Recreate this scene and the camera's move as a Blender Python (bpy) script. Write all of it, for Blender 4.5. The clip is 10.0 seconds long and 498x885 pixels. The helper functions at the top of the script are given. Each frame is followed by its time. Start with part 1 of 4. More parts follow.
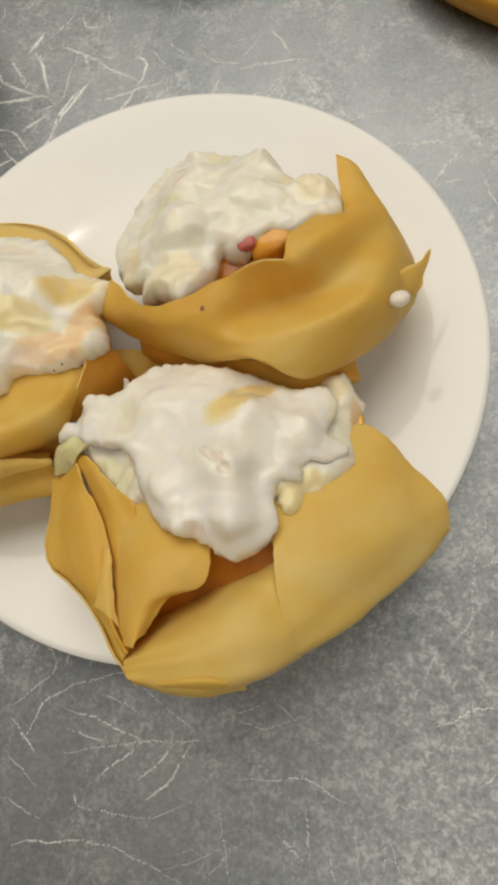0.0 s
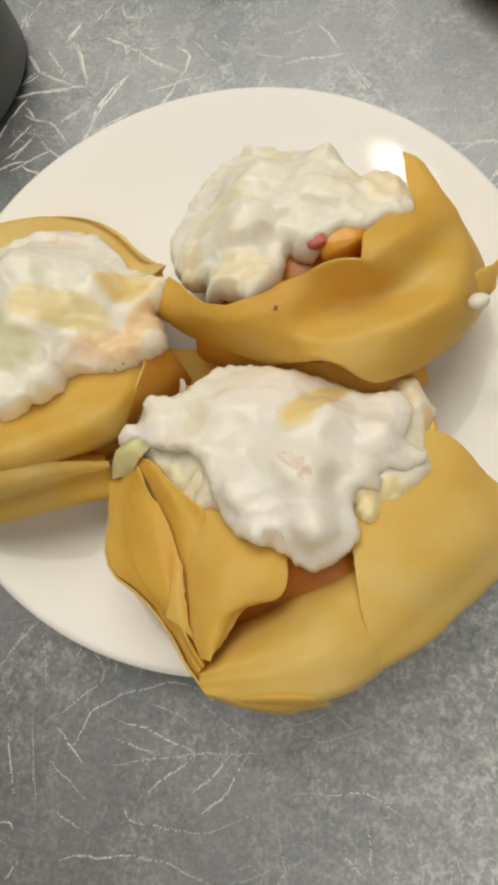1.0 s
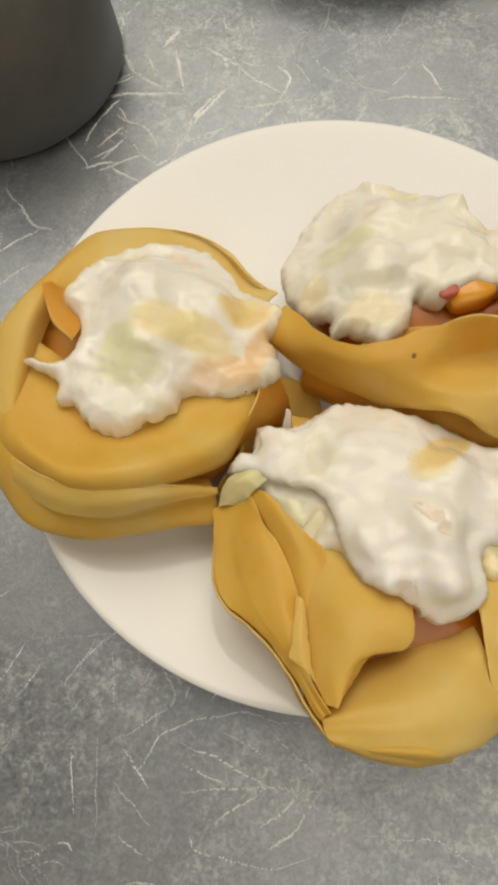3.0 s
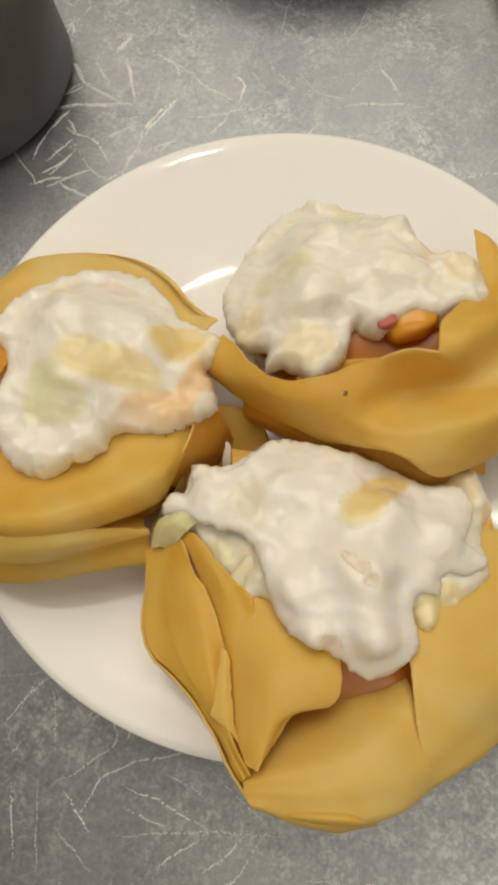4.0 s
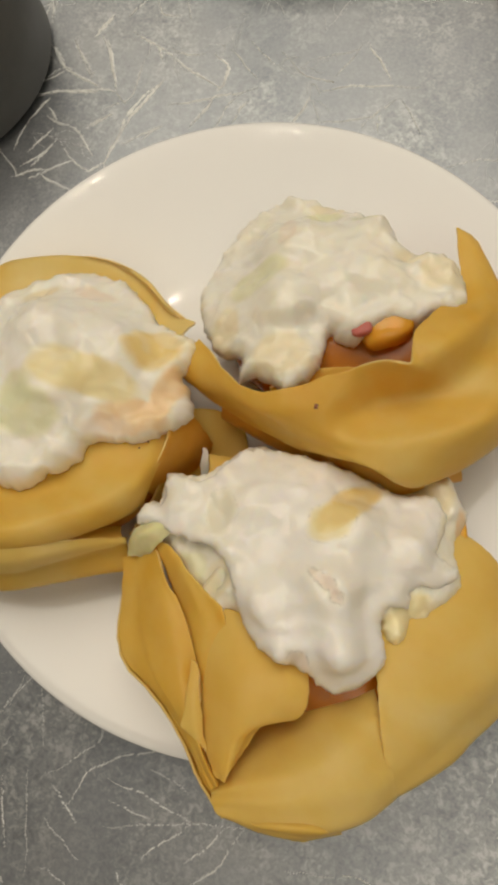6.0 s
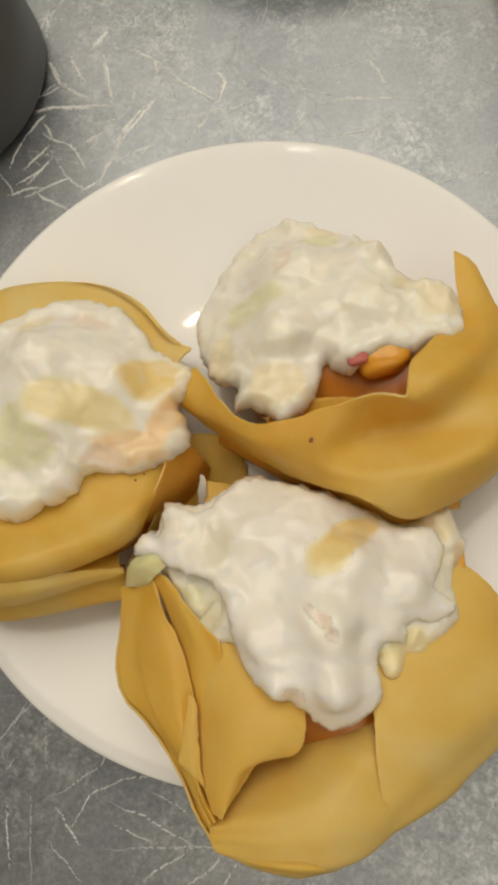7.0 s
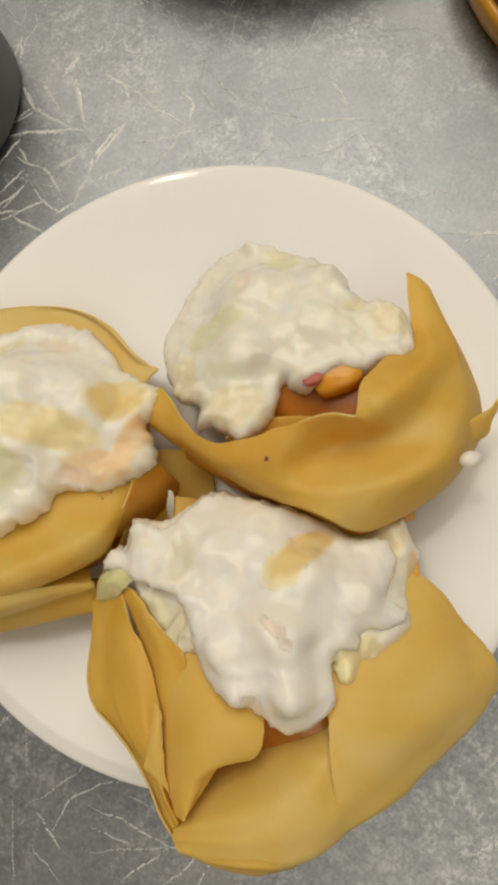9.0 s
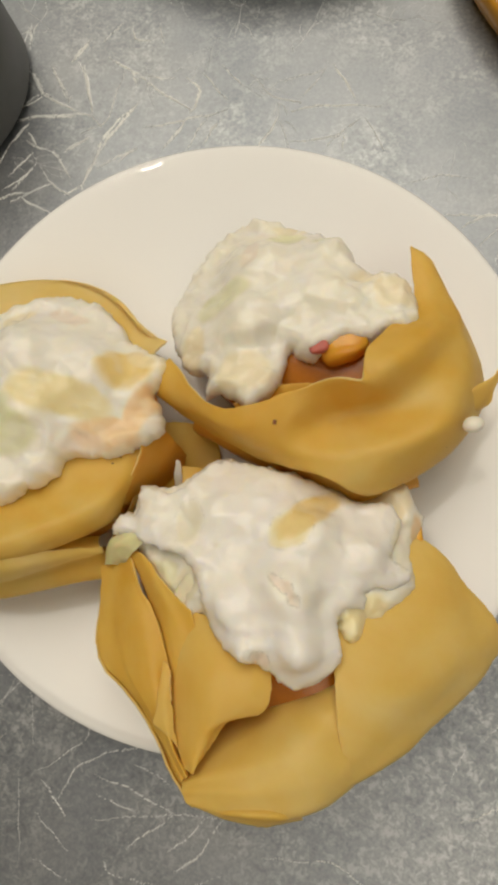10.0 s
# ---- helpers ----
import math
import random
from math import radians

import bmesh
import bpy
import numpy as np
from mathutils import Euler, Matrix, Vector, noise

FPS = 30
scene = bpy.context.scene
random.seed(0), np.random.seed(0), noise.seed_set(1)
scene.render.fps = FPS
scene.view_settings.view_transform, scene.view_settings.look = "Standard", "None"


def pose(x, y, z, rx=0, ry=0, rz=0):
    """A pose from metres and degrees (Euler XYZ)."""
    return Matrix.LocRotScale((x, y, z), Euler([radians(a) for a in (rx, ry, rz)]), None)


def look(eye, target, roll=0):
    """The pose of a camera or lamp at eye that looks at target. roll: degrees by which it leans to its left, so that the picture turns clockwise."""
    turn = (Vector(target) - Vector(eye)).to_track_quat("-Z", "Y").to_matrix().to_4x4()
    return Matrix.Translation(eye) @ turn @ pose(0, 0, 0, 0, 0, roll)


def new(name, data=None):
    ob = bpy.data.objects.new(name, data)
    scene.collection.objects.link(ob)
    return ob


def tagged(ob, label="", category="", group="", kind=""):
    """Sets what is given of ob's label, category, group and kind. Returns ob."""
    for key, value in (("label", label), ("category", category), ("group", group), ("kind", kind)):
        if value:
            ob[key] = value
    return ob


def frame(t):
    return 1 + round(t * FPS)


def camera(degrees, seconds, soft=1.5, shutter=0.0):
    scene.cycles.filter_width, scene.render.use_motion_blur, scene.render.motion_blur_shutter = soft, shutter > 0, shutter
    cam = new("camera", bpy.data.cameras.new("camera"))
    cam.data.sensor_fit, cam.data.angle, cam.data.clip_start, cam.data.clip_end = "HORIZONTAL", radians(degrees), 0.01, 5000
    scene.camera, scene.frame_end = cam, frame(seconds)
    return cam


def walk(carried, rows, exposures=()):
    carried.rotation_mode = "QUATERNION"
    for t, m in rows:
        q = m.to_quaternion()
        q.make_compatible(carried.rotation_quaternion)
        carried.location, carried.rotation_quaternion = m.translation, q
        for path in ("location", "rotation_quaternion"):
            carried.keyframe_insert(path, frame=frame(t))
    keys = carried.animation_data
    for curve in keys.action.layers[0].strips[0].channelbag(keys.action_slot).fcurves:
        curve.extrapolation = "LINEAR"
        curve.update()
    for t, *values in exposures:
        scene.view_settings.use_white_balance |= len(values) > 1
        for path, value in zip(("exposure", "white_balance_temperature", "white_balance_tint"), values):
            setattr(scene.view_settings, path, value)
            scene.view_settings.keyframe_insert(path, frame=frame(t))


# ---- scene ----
cam = camera(44.62, 10.0, soft=3.9)
# seconds, place in metres, turn in degrees
PATH = [
    (0.0, 0.05659, -0.07333, 0.17788, 16.158, 9.175, 5.311),
    (0.5, 0.04747, -0.0733, 0.17442, 16.216, 8.844, 5.438),
    (1.0, 0.03729, -0.0725, 0.17631, 16.117, 8.194, 5.794),
    (1.5, 0.02168, -0.07714, 0.18099, 16.586, 6.841, 6.897),
    (2.0, 0.0085, -0.0774, 0.18407, 16.947, 5.302, 8.479),
    (2.2, 0.00134, -0.07823, 0.18664, 17.004, 4.417, 9.534),
    (3.3, 0.00043, -0.06401, 0.17978, 16.542, 3.589, 10.455),
    (3.5, 0.00306, -0.06033, 0.17937, 16.176, 3.607, 10.285),
    (4.0, 0.01525, -0.05379, 0.17809, 15.764, 4.283, 9.904),
    (4.5, 0.0303, -0.04601, 0.17488, 15.211, 5.492, 9.574),
    (5.0, 0.03004, -0.04253, 0.18004, 13.924, 5.657, 9.596),
    (5.5, 0.02324, -0.04267, 0.17758, 13.487, 5.409, 9.848),
    (5.7, 0.02303, -0.04251, 0.17813, 13.123, 5.49, 9.87),
    (6.8, 0.02274, -0.03592, 0.18159, 11.757, 6.2, 9.564),
    (7.0, 0.02422, -0.03262, 0.18067, 11.68, 6.428, 9.413),
    (7.5, 0.02623, -0.03297, 0.18601, 11.555, 6.323, 9.098),
    (8.0, 0.02644, -0.03216, 0.18448, 11.69, 6.236, 8.939),
    (8.5, 0.02963, -0.03372, 0.1889, 11.844, 6.401, 8.791),
    (9.0, 0.03358, -0.02811, 0.18689, 11.539, 6.538, 8.44),
    (9.5, 0.02866, -0.03921, 0.18783, 12.118, 6.061, 8.611),
    (10.0, 0.03254, -0.03866, 0.18815, 12.16, 6.158, 8.649),
]
walk(cam, [(t, pose(x, y, z, rx, ry, rz)) for t, x, y, z, rx, ry, rz in PATH], [(0.0, 0.05, 6750, 11.5), (1.5, 0.15, 6800, 12), (3.5, 0.12, 7000, 12.5), (5.0, -0.16, 7150, 14), (7.0, -0.04, 7050, 12.5), (10.0, -0.02, 6950, 12.5)])

# ---- light ----
world = bpy.data.worlds.new("world")
scene.world = world
world.use_nodes = True
world.node_tree.nodes["Background"].inputs[0].default_value = (0.9, 0.92, 1.0, 1)
world.node_tree.nodes["Background"].inputs[1].default_value = 0.05
scene.view_settings.exposure = 0.0

MM = 0.001


def lamp(name, place, target, size, watts, colour, shape="DISK"):
    data = bpy.data.lights.new(name, "AREA")
    data.shape, data.size, data.energy, data.color = shape, size, watts, colour
    ob = new(name, data)
    ob.matrix_world = look(place, target)
    return ob


WARM = (1.0, 0.94, 0.80)
# unseen ceiling lights: x, y, diameter, watts, colour
LAMPS = [
    # Oversized disc added for the soft light thrown back by the ceiling.
    (-0.25, 1.00, 1.90, 22.5, WARM, 0.4),
    # Fill disc added to lift the near side; no such fixture is known.
    (0.70, -1.05, 1.40, 6.5, WARM, 0.4),
    (-0.36, 0.52, 0.03, 0.5, WARM, 8.0),
    (-0.19, 0.55, 0.022, 0.3, WARM, 8.0),
]
CEILING = 1.75
for lx, ly, size, watts, colour, glow in LAMPS:
    lamp("lamp_light", (lx, ly, CEILING - (0.05 if size > 0.5 else 0.17)), (lx, ly, 0), size, watts, colour)


# ---- materials ----
def material(name):
    mat = bpy.data.materials.new(name)
    mat.use_nodes = True
    tree = mat.node_tree
    return mat, tree, tree.nodes["Principled BSDF"]


def add(tree, kind, **values):
    node = tree.nodes.new(kind)
    for key, value in values.items():
        node.inputs[key.replace("_", " ")].default_value = value
    return node


def coords(tree):
    return tree.nodes.new("ShaderNodeTexCoord").outputs["Object"]


def noise_of(tree, scale, detail=4.0, rough=0.55, where=None, distort=0.0):
    node = add(tree, "ShaderNodeTexNoise", Scale=scale, Detail=detail, Roughness=rough, Distortion=distort)
    tree.links.new(where or coords(tree), node.inputs["Vector"])
    return node.outputs["Fac"]


def ramp(tree, fac, stops):
    node = tree.nodes.new("ShaderNodeValToRGB")
    els = node.color_ramp.elements
    while len(els) < len(stops):
        els.new(0.5)
    for el, (at, colour) in zip(els, stops):
        el.position, el.color = at, (*colour, 1)
    tree.links.new(fac, node.inputs["Fac"])
    return node.outputs["Color"]


def mixed(tree, fac, a, b, mode="MIX"):
    node = tree.nodes.new("ShaderNodeMix")
    node.data_type, node.blend_type = "RGBA", mode
    for socket, value in ((node.inputs[0], fac), (node.inputs[6], a), (node.inputs[7], b)):
        if isinstance(value, (int, float)):
            socket.default_value = value
        elif isinstance(value, tuple):
            socket.default_value = (*value, 1)
        else:
            tree.links.new(value, socket)
    return node.outputs[2]


def bumped(tree, bsdf, height, strength, distance):
    node = add(tree, "ShaderNodeBump", Strength=strength, Distance=distance)
    tree.links.new(height, node.inputs["Height"])
    tree.links.new(node.outputs["Normal"], bsdf.inputs["Normal"])
    return node


def plain(name, colour, rough=0.5, metal=0.0, spread=0.08, scale=40.0, bump=0.0, sss=0.0, coat=0.0):
    mat, tree, bsdf = material(name)
    dark = tuple(c * (1 - spread) for c in colour)
    light = tuple(min(1, c * (1 + spread)) for c in colour)
    fac = noise_of(tree, scale)
    tree.links.new(ramp(tree, fac, [(0.3, dark), (0.7, light)]), bsdf.inputs["Base Color"])
    bsdf.inputs["Roughness"].default_value, bsdf.inputs["Metallic"].default_value = rough, metal
    bsdf.inputs["Coat Weight"].default_value = coat
    if sss:
        bsdf.inputs["Subsurface Weight"].default_value = sss
        bsdf.inputs["Subsurface Radius"].default_value = (1.0, 0.6, 0.3)
        bsdf.inputs["Subsurface Scale"].default_value = 0.004
    if bump:
        bumped(tree, bsdf, noise_of(tree, scale * 6), bump, 0.0005)
    return mat


def crepe_material(name, deep, mid, pale):
    mat, tree, bsdf = material(name)
    wide = noise_of(tree, 26.0, 3.0, 0.5, None, 1.0)
    fine = noise_of(tree, 170.0, 5.0, 0.6)
    fold = noise_of(tree, 75.0, 1.5, 0.4, None, 1.2)
    base = ramp(tree, wide, [(0.30, deep), (0.5, mid), (0.72, pale)])
    base = mixed(tree, 0.10, base, ramp(tree, fine, [(0.35, tuple(0.85 * c for c in deep)), (0.7, (0.92, 0.78, 0.46))]))
    specks = ramp(tree, noise_of(tree, 420.0, 1.0), [(0.82, (0, 0, 0)), (0.85, (1, 1, 1))])
    base = mixed(tree, specks, base, (0.35, 0.18, 0.04))
    tree.links.new(base, bsdf.inputs["Base Color"])
    bsdf.inputs["Roughness"].default_value = 0.46
    bsdf.inputs["Specular IOR Level"].default_value = 0.28
    bsdf.inputs["Coat Weight"].default_value = 0.12
    bsdf.inputs["Coat Roughness"].default_value = 0.3
    bsdf.inputs["Subsurface Weight"].default_value = 0.45
    bsdf.inputs["Subsurface Radius"].default_value = (1.0, 0.8, 0.5)
    bsdf.inputs["Subsurface Scale"].default_value = 0.0018
    relief = mixed(tree, 0.10, fold, fine)
    bumped(tree, bsdf, relief, 0.14, 0.0022)
    through_light = add(tree, "ShaderNodeBsdfTranslucent", Color=(0.96, 0.62, 0.18, 1))
    both = tree.nodes.new("ShaderNodeMixShader")
    both.inputs[0].default_value = 0.24
    tree.links.new(bsdf.outputs[0], both.inputs[1])
    tree.links.new(through_light.outputs[0], both.inputs[2])
    tree.links.new(both.outputs[0], tree.nodes["Material Output"].inputs["Surface"])
    return mat


def cream_material():
    mat, tree, bsdf = material("whipped_cream")
    wide = noise_of(tree, 55.0, 3.0)
    base = ramp(tree, wide, [(0.3, (0.955, 0.925, 0.835)), (0.5, (0.97, 0.955, 0.895)), (0.75, (0.98, 0.972, 0.935))])
    tint = tree.nodes.new("ShaderNodeAttribute")
    tint.attribute_name = "tint"
    base = mixed(tree, tint.outputs["Alpha"], base, tint.outputs["Color"])
    tree.links.new(base, bsdf.inputs["Base Color"])
    bsdf.inputs["Roughness"].default_value = 0.42
    bsdf.inputs["Specular IOR Level"].default_value = 0.3
    bsdf.inputs["Coat Weight"].default_value = 0.5
    bsdf.inputs["Coat Roughness"].default_value = 0.12
    bsdf.inputs["Subsurface Weight"].default_value = 0.85
    bsdf.inputs["Subsurface Radius"].default_value = (1.0, 0.9, 0.75)
    bsdf.inputs["Subsurface Scale"].default_value = 0.0026
    bumped(tree, bsdf, noise_of(tree, 200.0, 2.0), 0.1, 0.0008)
    return mat


def table_material():
    mat, tree, bsdf = material("silver_table_film")
    where = coords(tree)
    wide = noise_of(tree, 16.0, 4.0, 0.6, where)
    blot = mixed(tree, 0.4, noise_of(tree, 560.0, 4.0, 0.65, where, 0.8), noise_of(tree, 190.0, 3.0, 0.6, where, 0.5))
    grain = noise_of(tree, 900.0, 2.0, 0.5, where)
    away = tree.nodes.new("ShaderNodeVectorMath")
    away.operation = "DISTANCE"
    away.inputs[1].default_value = (0.14, -0.21, 0.75)
    tree.links.new(where, away.inputs[0])
    near_patch = ramp(tree, away.outputs["Value"], [(0.06, (1, 1, 1)), (0.15, (0, 0, 0))])
    far_patch = ramp(tree, noise_of(tree, 30.0, 3.0, 0.55, where), [(0.40, (0.2, 0.2, 0.2)), (0.62, (0.85, 0.85, 0.85))])
    patch = mixed(tree, 1.0, near_patch, far_patch, "LIGHTEN")
    calm = ramp(tree, wide, [(0.3, (0.225, 0.26, 0.31)), (0.5, (0.30, 0.335, 0.385)), (0.7, (0.38, 0.41, 0.455))])
    flecks = ramp(tree, blot, [(0.36, (0.11, 0.135, 0.15)), (0.45, (0.26, 0.29, 0.32)), (0.52, (0.35, 0.385, 0.42)), (0.60, (0.68, 0.72, 0.75))])
    base = mixed(tree, patch, calm, mixed(tree, 0.62, calm, flecks))
    base = mixed(tree, 0.06, base, ramp(tree, grain, [(0.4, (0.12, 0.12, 0.12)), (0.6, (0.8, 0.8, 0.8))]))
    tree.links.new(base, bsdf.inputs["Base Color"])
    bsdf.inputs["Metallic"].default_value = 0.6
    gloss = ramp(tree, blot, [(0.3, (0.34, 0.34, 0.34)), (0.7, (0.48, 0.48, 0.48))])
    tree.links.new(gloss, bsdf.inputs["Roughness"])
    bumped(tree, bsdf, mixed(tree, 0.6, grain, blot), 0.2, 0.0004)
    return mat


CREPE = crepe_material("egg_crepe", (0.88, 0.50, 0.062), (0.93, 0.60, 0.125), (0.955, 0.695, 0.22))
# Darker copy of the crepe: shade of gaps and tucks put into its colour.
CREPE_SHADED = crepe_material("shaded_egg_crepe", (0.80, 0.36, 0.035), (0.86, 0.44, 0.065), (0.90, 0.54, 0.12))
# Paler copy of the crepe: brightness of the better lit flaps put into colour.
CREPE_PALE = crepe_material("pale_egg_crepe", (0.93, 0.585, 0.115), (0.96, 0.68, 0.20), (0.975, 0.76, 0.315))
CREPE_EDGE = crepe_material("pale_crepe_edge", (0.93, 0.64, 0.20), (0.95, 0.73, 0.30), (0.97, 0.80, 0.40))
CREAM = cream_material()
TABLE = table_material()
VEIN = plain("embossed_silver", (0.80, 0.86, 0.91), 0.3, 0.1, 0.2, 90)
CHINA = plain("white_melamine", (0.855, 0.885, 0.915), 0.06, 0.0, 0.012, 12)
CHINA.node_tree.nodes["Principled BSDF"].inputs["Specular IOR Level"].default_value = 0.45
FRUIT = {
    "yellow": plain("mango_flesh", (0.86, 0.62, 0.15), 0.3, 0, 0.12, 120, 0.1, 0.4),
    "orange": plain("peach_flesh", (0.86, 0.42, 0.05), 0.2, 0, 0.12, 120, 0.1, 0.4),
    "pink": plain("dragon_fruit_flesh", (0.72, 0.22, 0.20), 0.3, 0, 0.2, 120, 0.1, 0.3),
    "green": plain("melon_flesh", (0.74, 0.72, 0.42), 0.28, 0, 0.1, 120, 0.1, 0.5),
    "thin": plain("creamed_mango", (0.84, 0.72, 0.38), 0.3, 0, 0.1, 120, 0.1, 0.5),
    "pale": plain("creamed_apple", (0.84, 0.76, 0.56), 0.3, 0, 0.1, 120, 0.1, 0.5),
}
# cream thinned over the fruit that lies under it; pink also fold shade
TINTS = {"yellow": (0.85, 0.63, 0.18), "orange": (0.88, 0.60, 0.30), "peach": (0.89, 0.64, 0.36), "pink": (0.90, 0.80, 0.73), "green": (0.79, 0.82, 0.57), "pale": (0.91, 0.83, 0.63), "thin": (0.88, 0.78, 0.44), "clear": (0.82, 0.80, 0.68)}
CREAM_PLAIN = plain("plain_cream", (0.86, 0.84, 0.78), 0.3, 0, 0.03, 90, 0.1, 0.4)
FILLING = plain("fruit_filling", (0.52, 0.18, 0.012), 0.25, 0, 0.25, 90, 0.2)
GREY_CUP = plain("dark_grey_stoneware", (0.125, 0.128, 0.125), 0.42, 0, 0.15, 60, 0.05)
GREEN_DISH = plain("dark_glazed_dish", (0.10, 0.11, 0.095), 0.35, 0, 0.15, 50, 0.05)
YELLOW_DISH = plain("yellow_glaze", (0.70, 0.33, 0.03), 0.3, 0, 0.1, 60, 0.05)
BROWN_RIM = plain("brown_glaze", (0.22, 0.06, 0.015), 0.35, 0, 0.2, 60, 0.05)
PAPER = plain("grey_paper", (0.74, 0.73, 0.71), 0.7, 0, 0.04, 80, 0.1)
PAPER_EDGE = plain("dark_card", (0.05, 0.05, 0.055), 0.6, 0, 0.1, 80)
PLASTER = plain("wall_plaster", (0.72, 0.68, 0.62), 0.85, 0, 0.05, 6, 0.1)
CEIL_PAINT = plain("ceiling_paint", (0.75, 0.73, 0.69), 0.9, 0, 0.03, 5, 0.05)
FLOOR_TILE = plain("floor_stone", (0.28, 0.25, 0.22), 0.4, 0, 0.15, 5, 0.05)
METAL = plain("brushed_steel", (0.55, 0.55, 0.55), 0.35, 1.0, 0.06, 60)


def glow_material(name, colour, power):
    mat, tree, bsdf = material(name)
    bsdf.inputs["Base Color"].default_value = (0.9, 0.9, 0.9, 1)
    bsdf.inputs["Emission Color"].default_value = (*colour, 1)
    bsdf.inputs["Emission Strength"].default_value = power
    return mat


GLOW = {0.4: glow_material("panel_glow", WARM, 0.4), 8.0: glow_material("spot_glow", WARM, 8.0)}


# ---- building ----
from mathutils import geometry

def part(name, bm, mat, parent=None, label="", smooth=True):
    mesh = bpy.data.meshes.new(name)
    bm.normal_update()
    bm.to_mesh(mesh)
    bm.free()
    mesh.materials.append(mat)
    for poly in mesh.polygons:
        poly.use_smooth = smooth
    ob = new(name, mesh)
    if parent is not None:
        ob.parent = parent
    if label:
        tagged(ob, label)
    return ob


def thing(name, place, label, category, group="", kind=""):
    ob = new(name)
    ob.location = place
    ob.empty_display_size = 0.02
    return tagged(ob, label, category, group, kind)


def box(lo, hi, bevel=0.0):
    bm = bmesh.new()
    bmesh.ops.create_cube(bm, size=1.0)
    for v in bm.verts:
        v.co = Vector([(a + b) / 2 + c * (b - a) for a, b, c in zip(lo, hi, v.co)])
    if bevel:
        bmesh.ops.bevel(bm, geom=bm.edges[:], offset=bevel, segments=2, affect="EDGES", profile=0.5)
    return bm


def lathe(profile, steps=96, centre=(0, 0, 0)):
    """A turned form from (radius, height) pairs in metres."""
    bm = bmesh.new()
    rings = []
    for r, z in profile:
        if r < 1e-6:
            rings.append([bm.verts.new((centre[0], centre[1], centre[2] + z))])
        else:
            rings.append([bm.verts.new((centre[0] + r * math.cos(a), centre[1] + r * math.sin(a), centre[2] + z)) for a in (math.tau * k / steps for k in range(steps))])
    for a, b in zip(rings, rings[1:]):
        for k in range(steps):
            n = (k + 1) % steps
            if len(a) == 1 and len(b) > 1:
                bm.faces.new((a[0], b[k], b[n]))
            elif len(b) == 1 and len(a) > 1:
                bm.faces.new((a[k], b[0], a[n]))
            else:
                bm.faces.new((a[k], b[k], b[n], a[n]))
    bmesh.ops.recalc_face_normals(bm, faces=bm.faces[:])
    return bm


def spline(points, t, closed=False):
    """Catmull-Rom through points; t from 0 to the number of spans."""
    n = len(points)
    k = min(int(t), n - 1 if closed else n - 2)
    f = t - k

    def p(i):
        if closed:
            return points[i % n]
        if i < 0:
            return 2 * points[0] - points[1]
        if i >= n:
            return 2 * points[-1] - points[-2]
        return points[i]

    a, b, c, d = p(k - 1), p(k), p(k + 1), p(k + 2)
    return 0.5 * (2 * b + (c - a) * f + (2 * a - 5 * b + 4 * c - d) * f * f + (3 * b - a - 3 * c + d) * f ** 3)


def sheet(name, rows, parent, thick=0.6, sub=8, ruffle=0.35, mat=None, label=""):
    """A soft folded sheet through rows of places in mm, with a real thickness."""
    net = [[Vector(p) for p in row] for row in rows]
    nu, nv = (len(net[0]) - 1) * sub + 1, (len(net) - 1) * sub + 1
    grid = []
    for j in range(nv):
        cross = [spline([row[i] for row in net], j / sub) for i in range(len(net[0]))]
        line = []
        for i in range(nu):
            q = spline(cross, i / sub)
            wave = noise.noise_vector(q * 0.045) * ruffle * 3.6 + noise.noise_vector(q * 0.11) * ruffle + noise.noise_vector(q * 0.33) * ruffle * 0.4
            edge = min(i, nu - 1 - i, j, nv - 1 - j)
            if edge == 0:
                wave += noise.noise_vector(q * 0.2) * 0.4 + noise.noise_vector(q * 0.7) * 0.24
            line.append(q + wave)
        grid.append(line)
    bm = bmesh.new()
    base = parent.location
    vs = [[bm.verts.new(q * MM - base) for q in line] for line in grid]
    for j in range(nv - 1):
        for i in range(nu - 1):
            bm.faces.new((vs[j][i], vs[j][i + 1], vs[j + 1][i + 1], vs[j + 1][i]))
    bm.normal_update()
    up = sum((f.normal.z * f.calc_area() for f in bm.faces))
    if up < 0:
        bmesh.ops.reverse_faces(bm, faces=bm.faces[:])
    ob = part(name, bm, mat or CREPE, parent, label)
    solid = ob.modifiers.new("thickness", "SOLIDIFY")
    solid.thickness, solid.offset = thick * MM, -1.0
    if "crepe" in ob.data.materials[0].name:
        ob.data.materials.append(CREPE_EDGE)
        solid.material_offset_rim = 1
    soft = ob.modifiers.new("soft_edge", "BEVEL")
    soft.width, soft.segments, soft.limit_method, soft.angle_limit = 0.38 * MM, 2, "ANGLE", radians(50)
    return ob


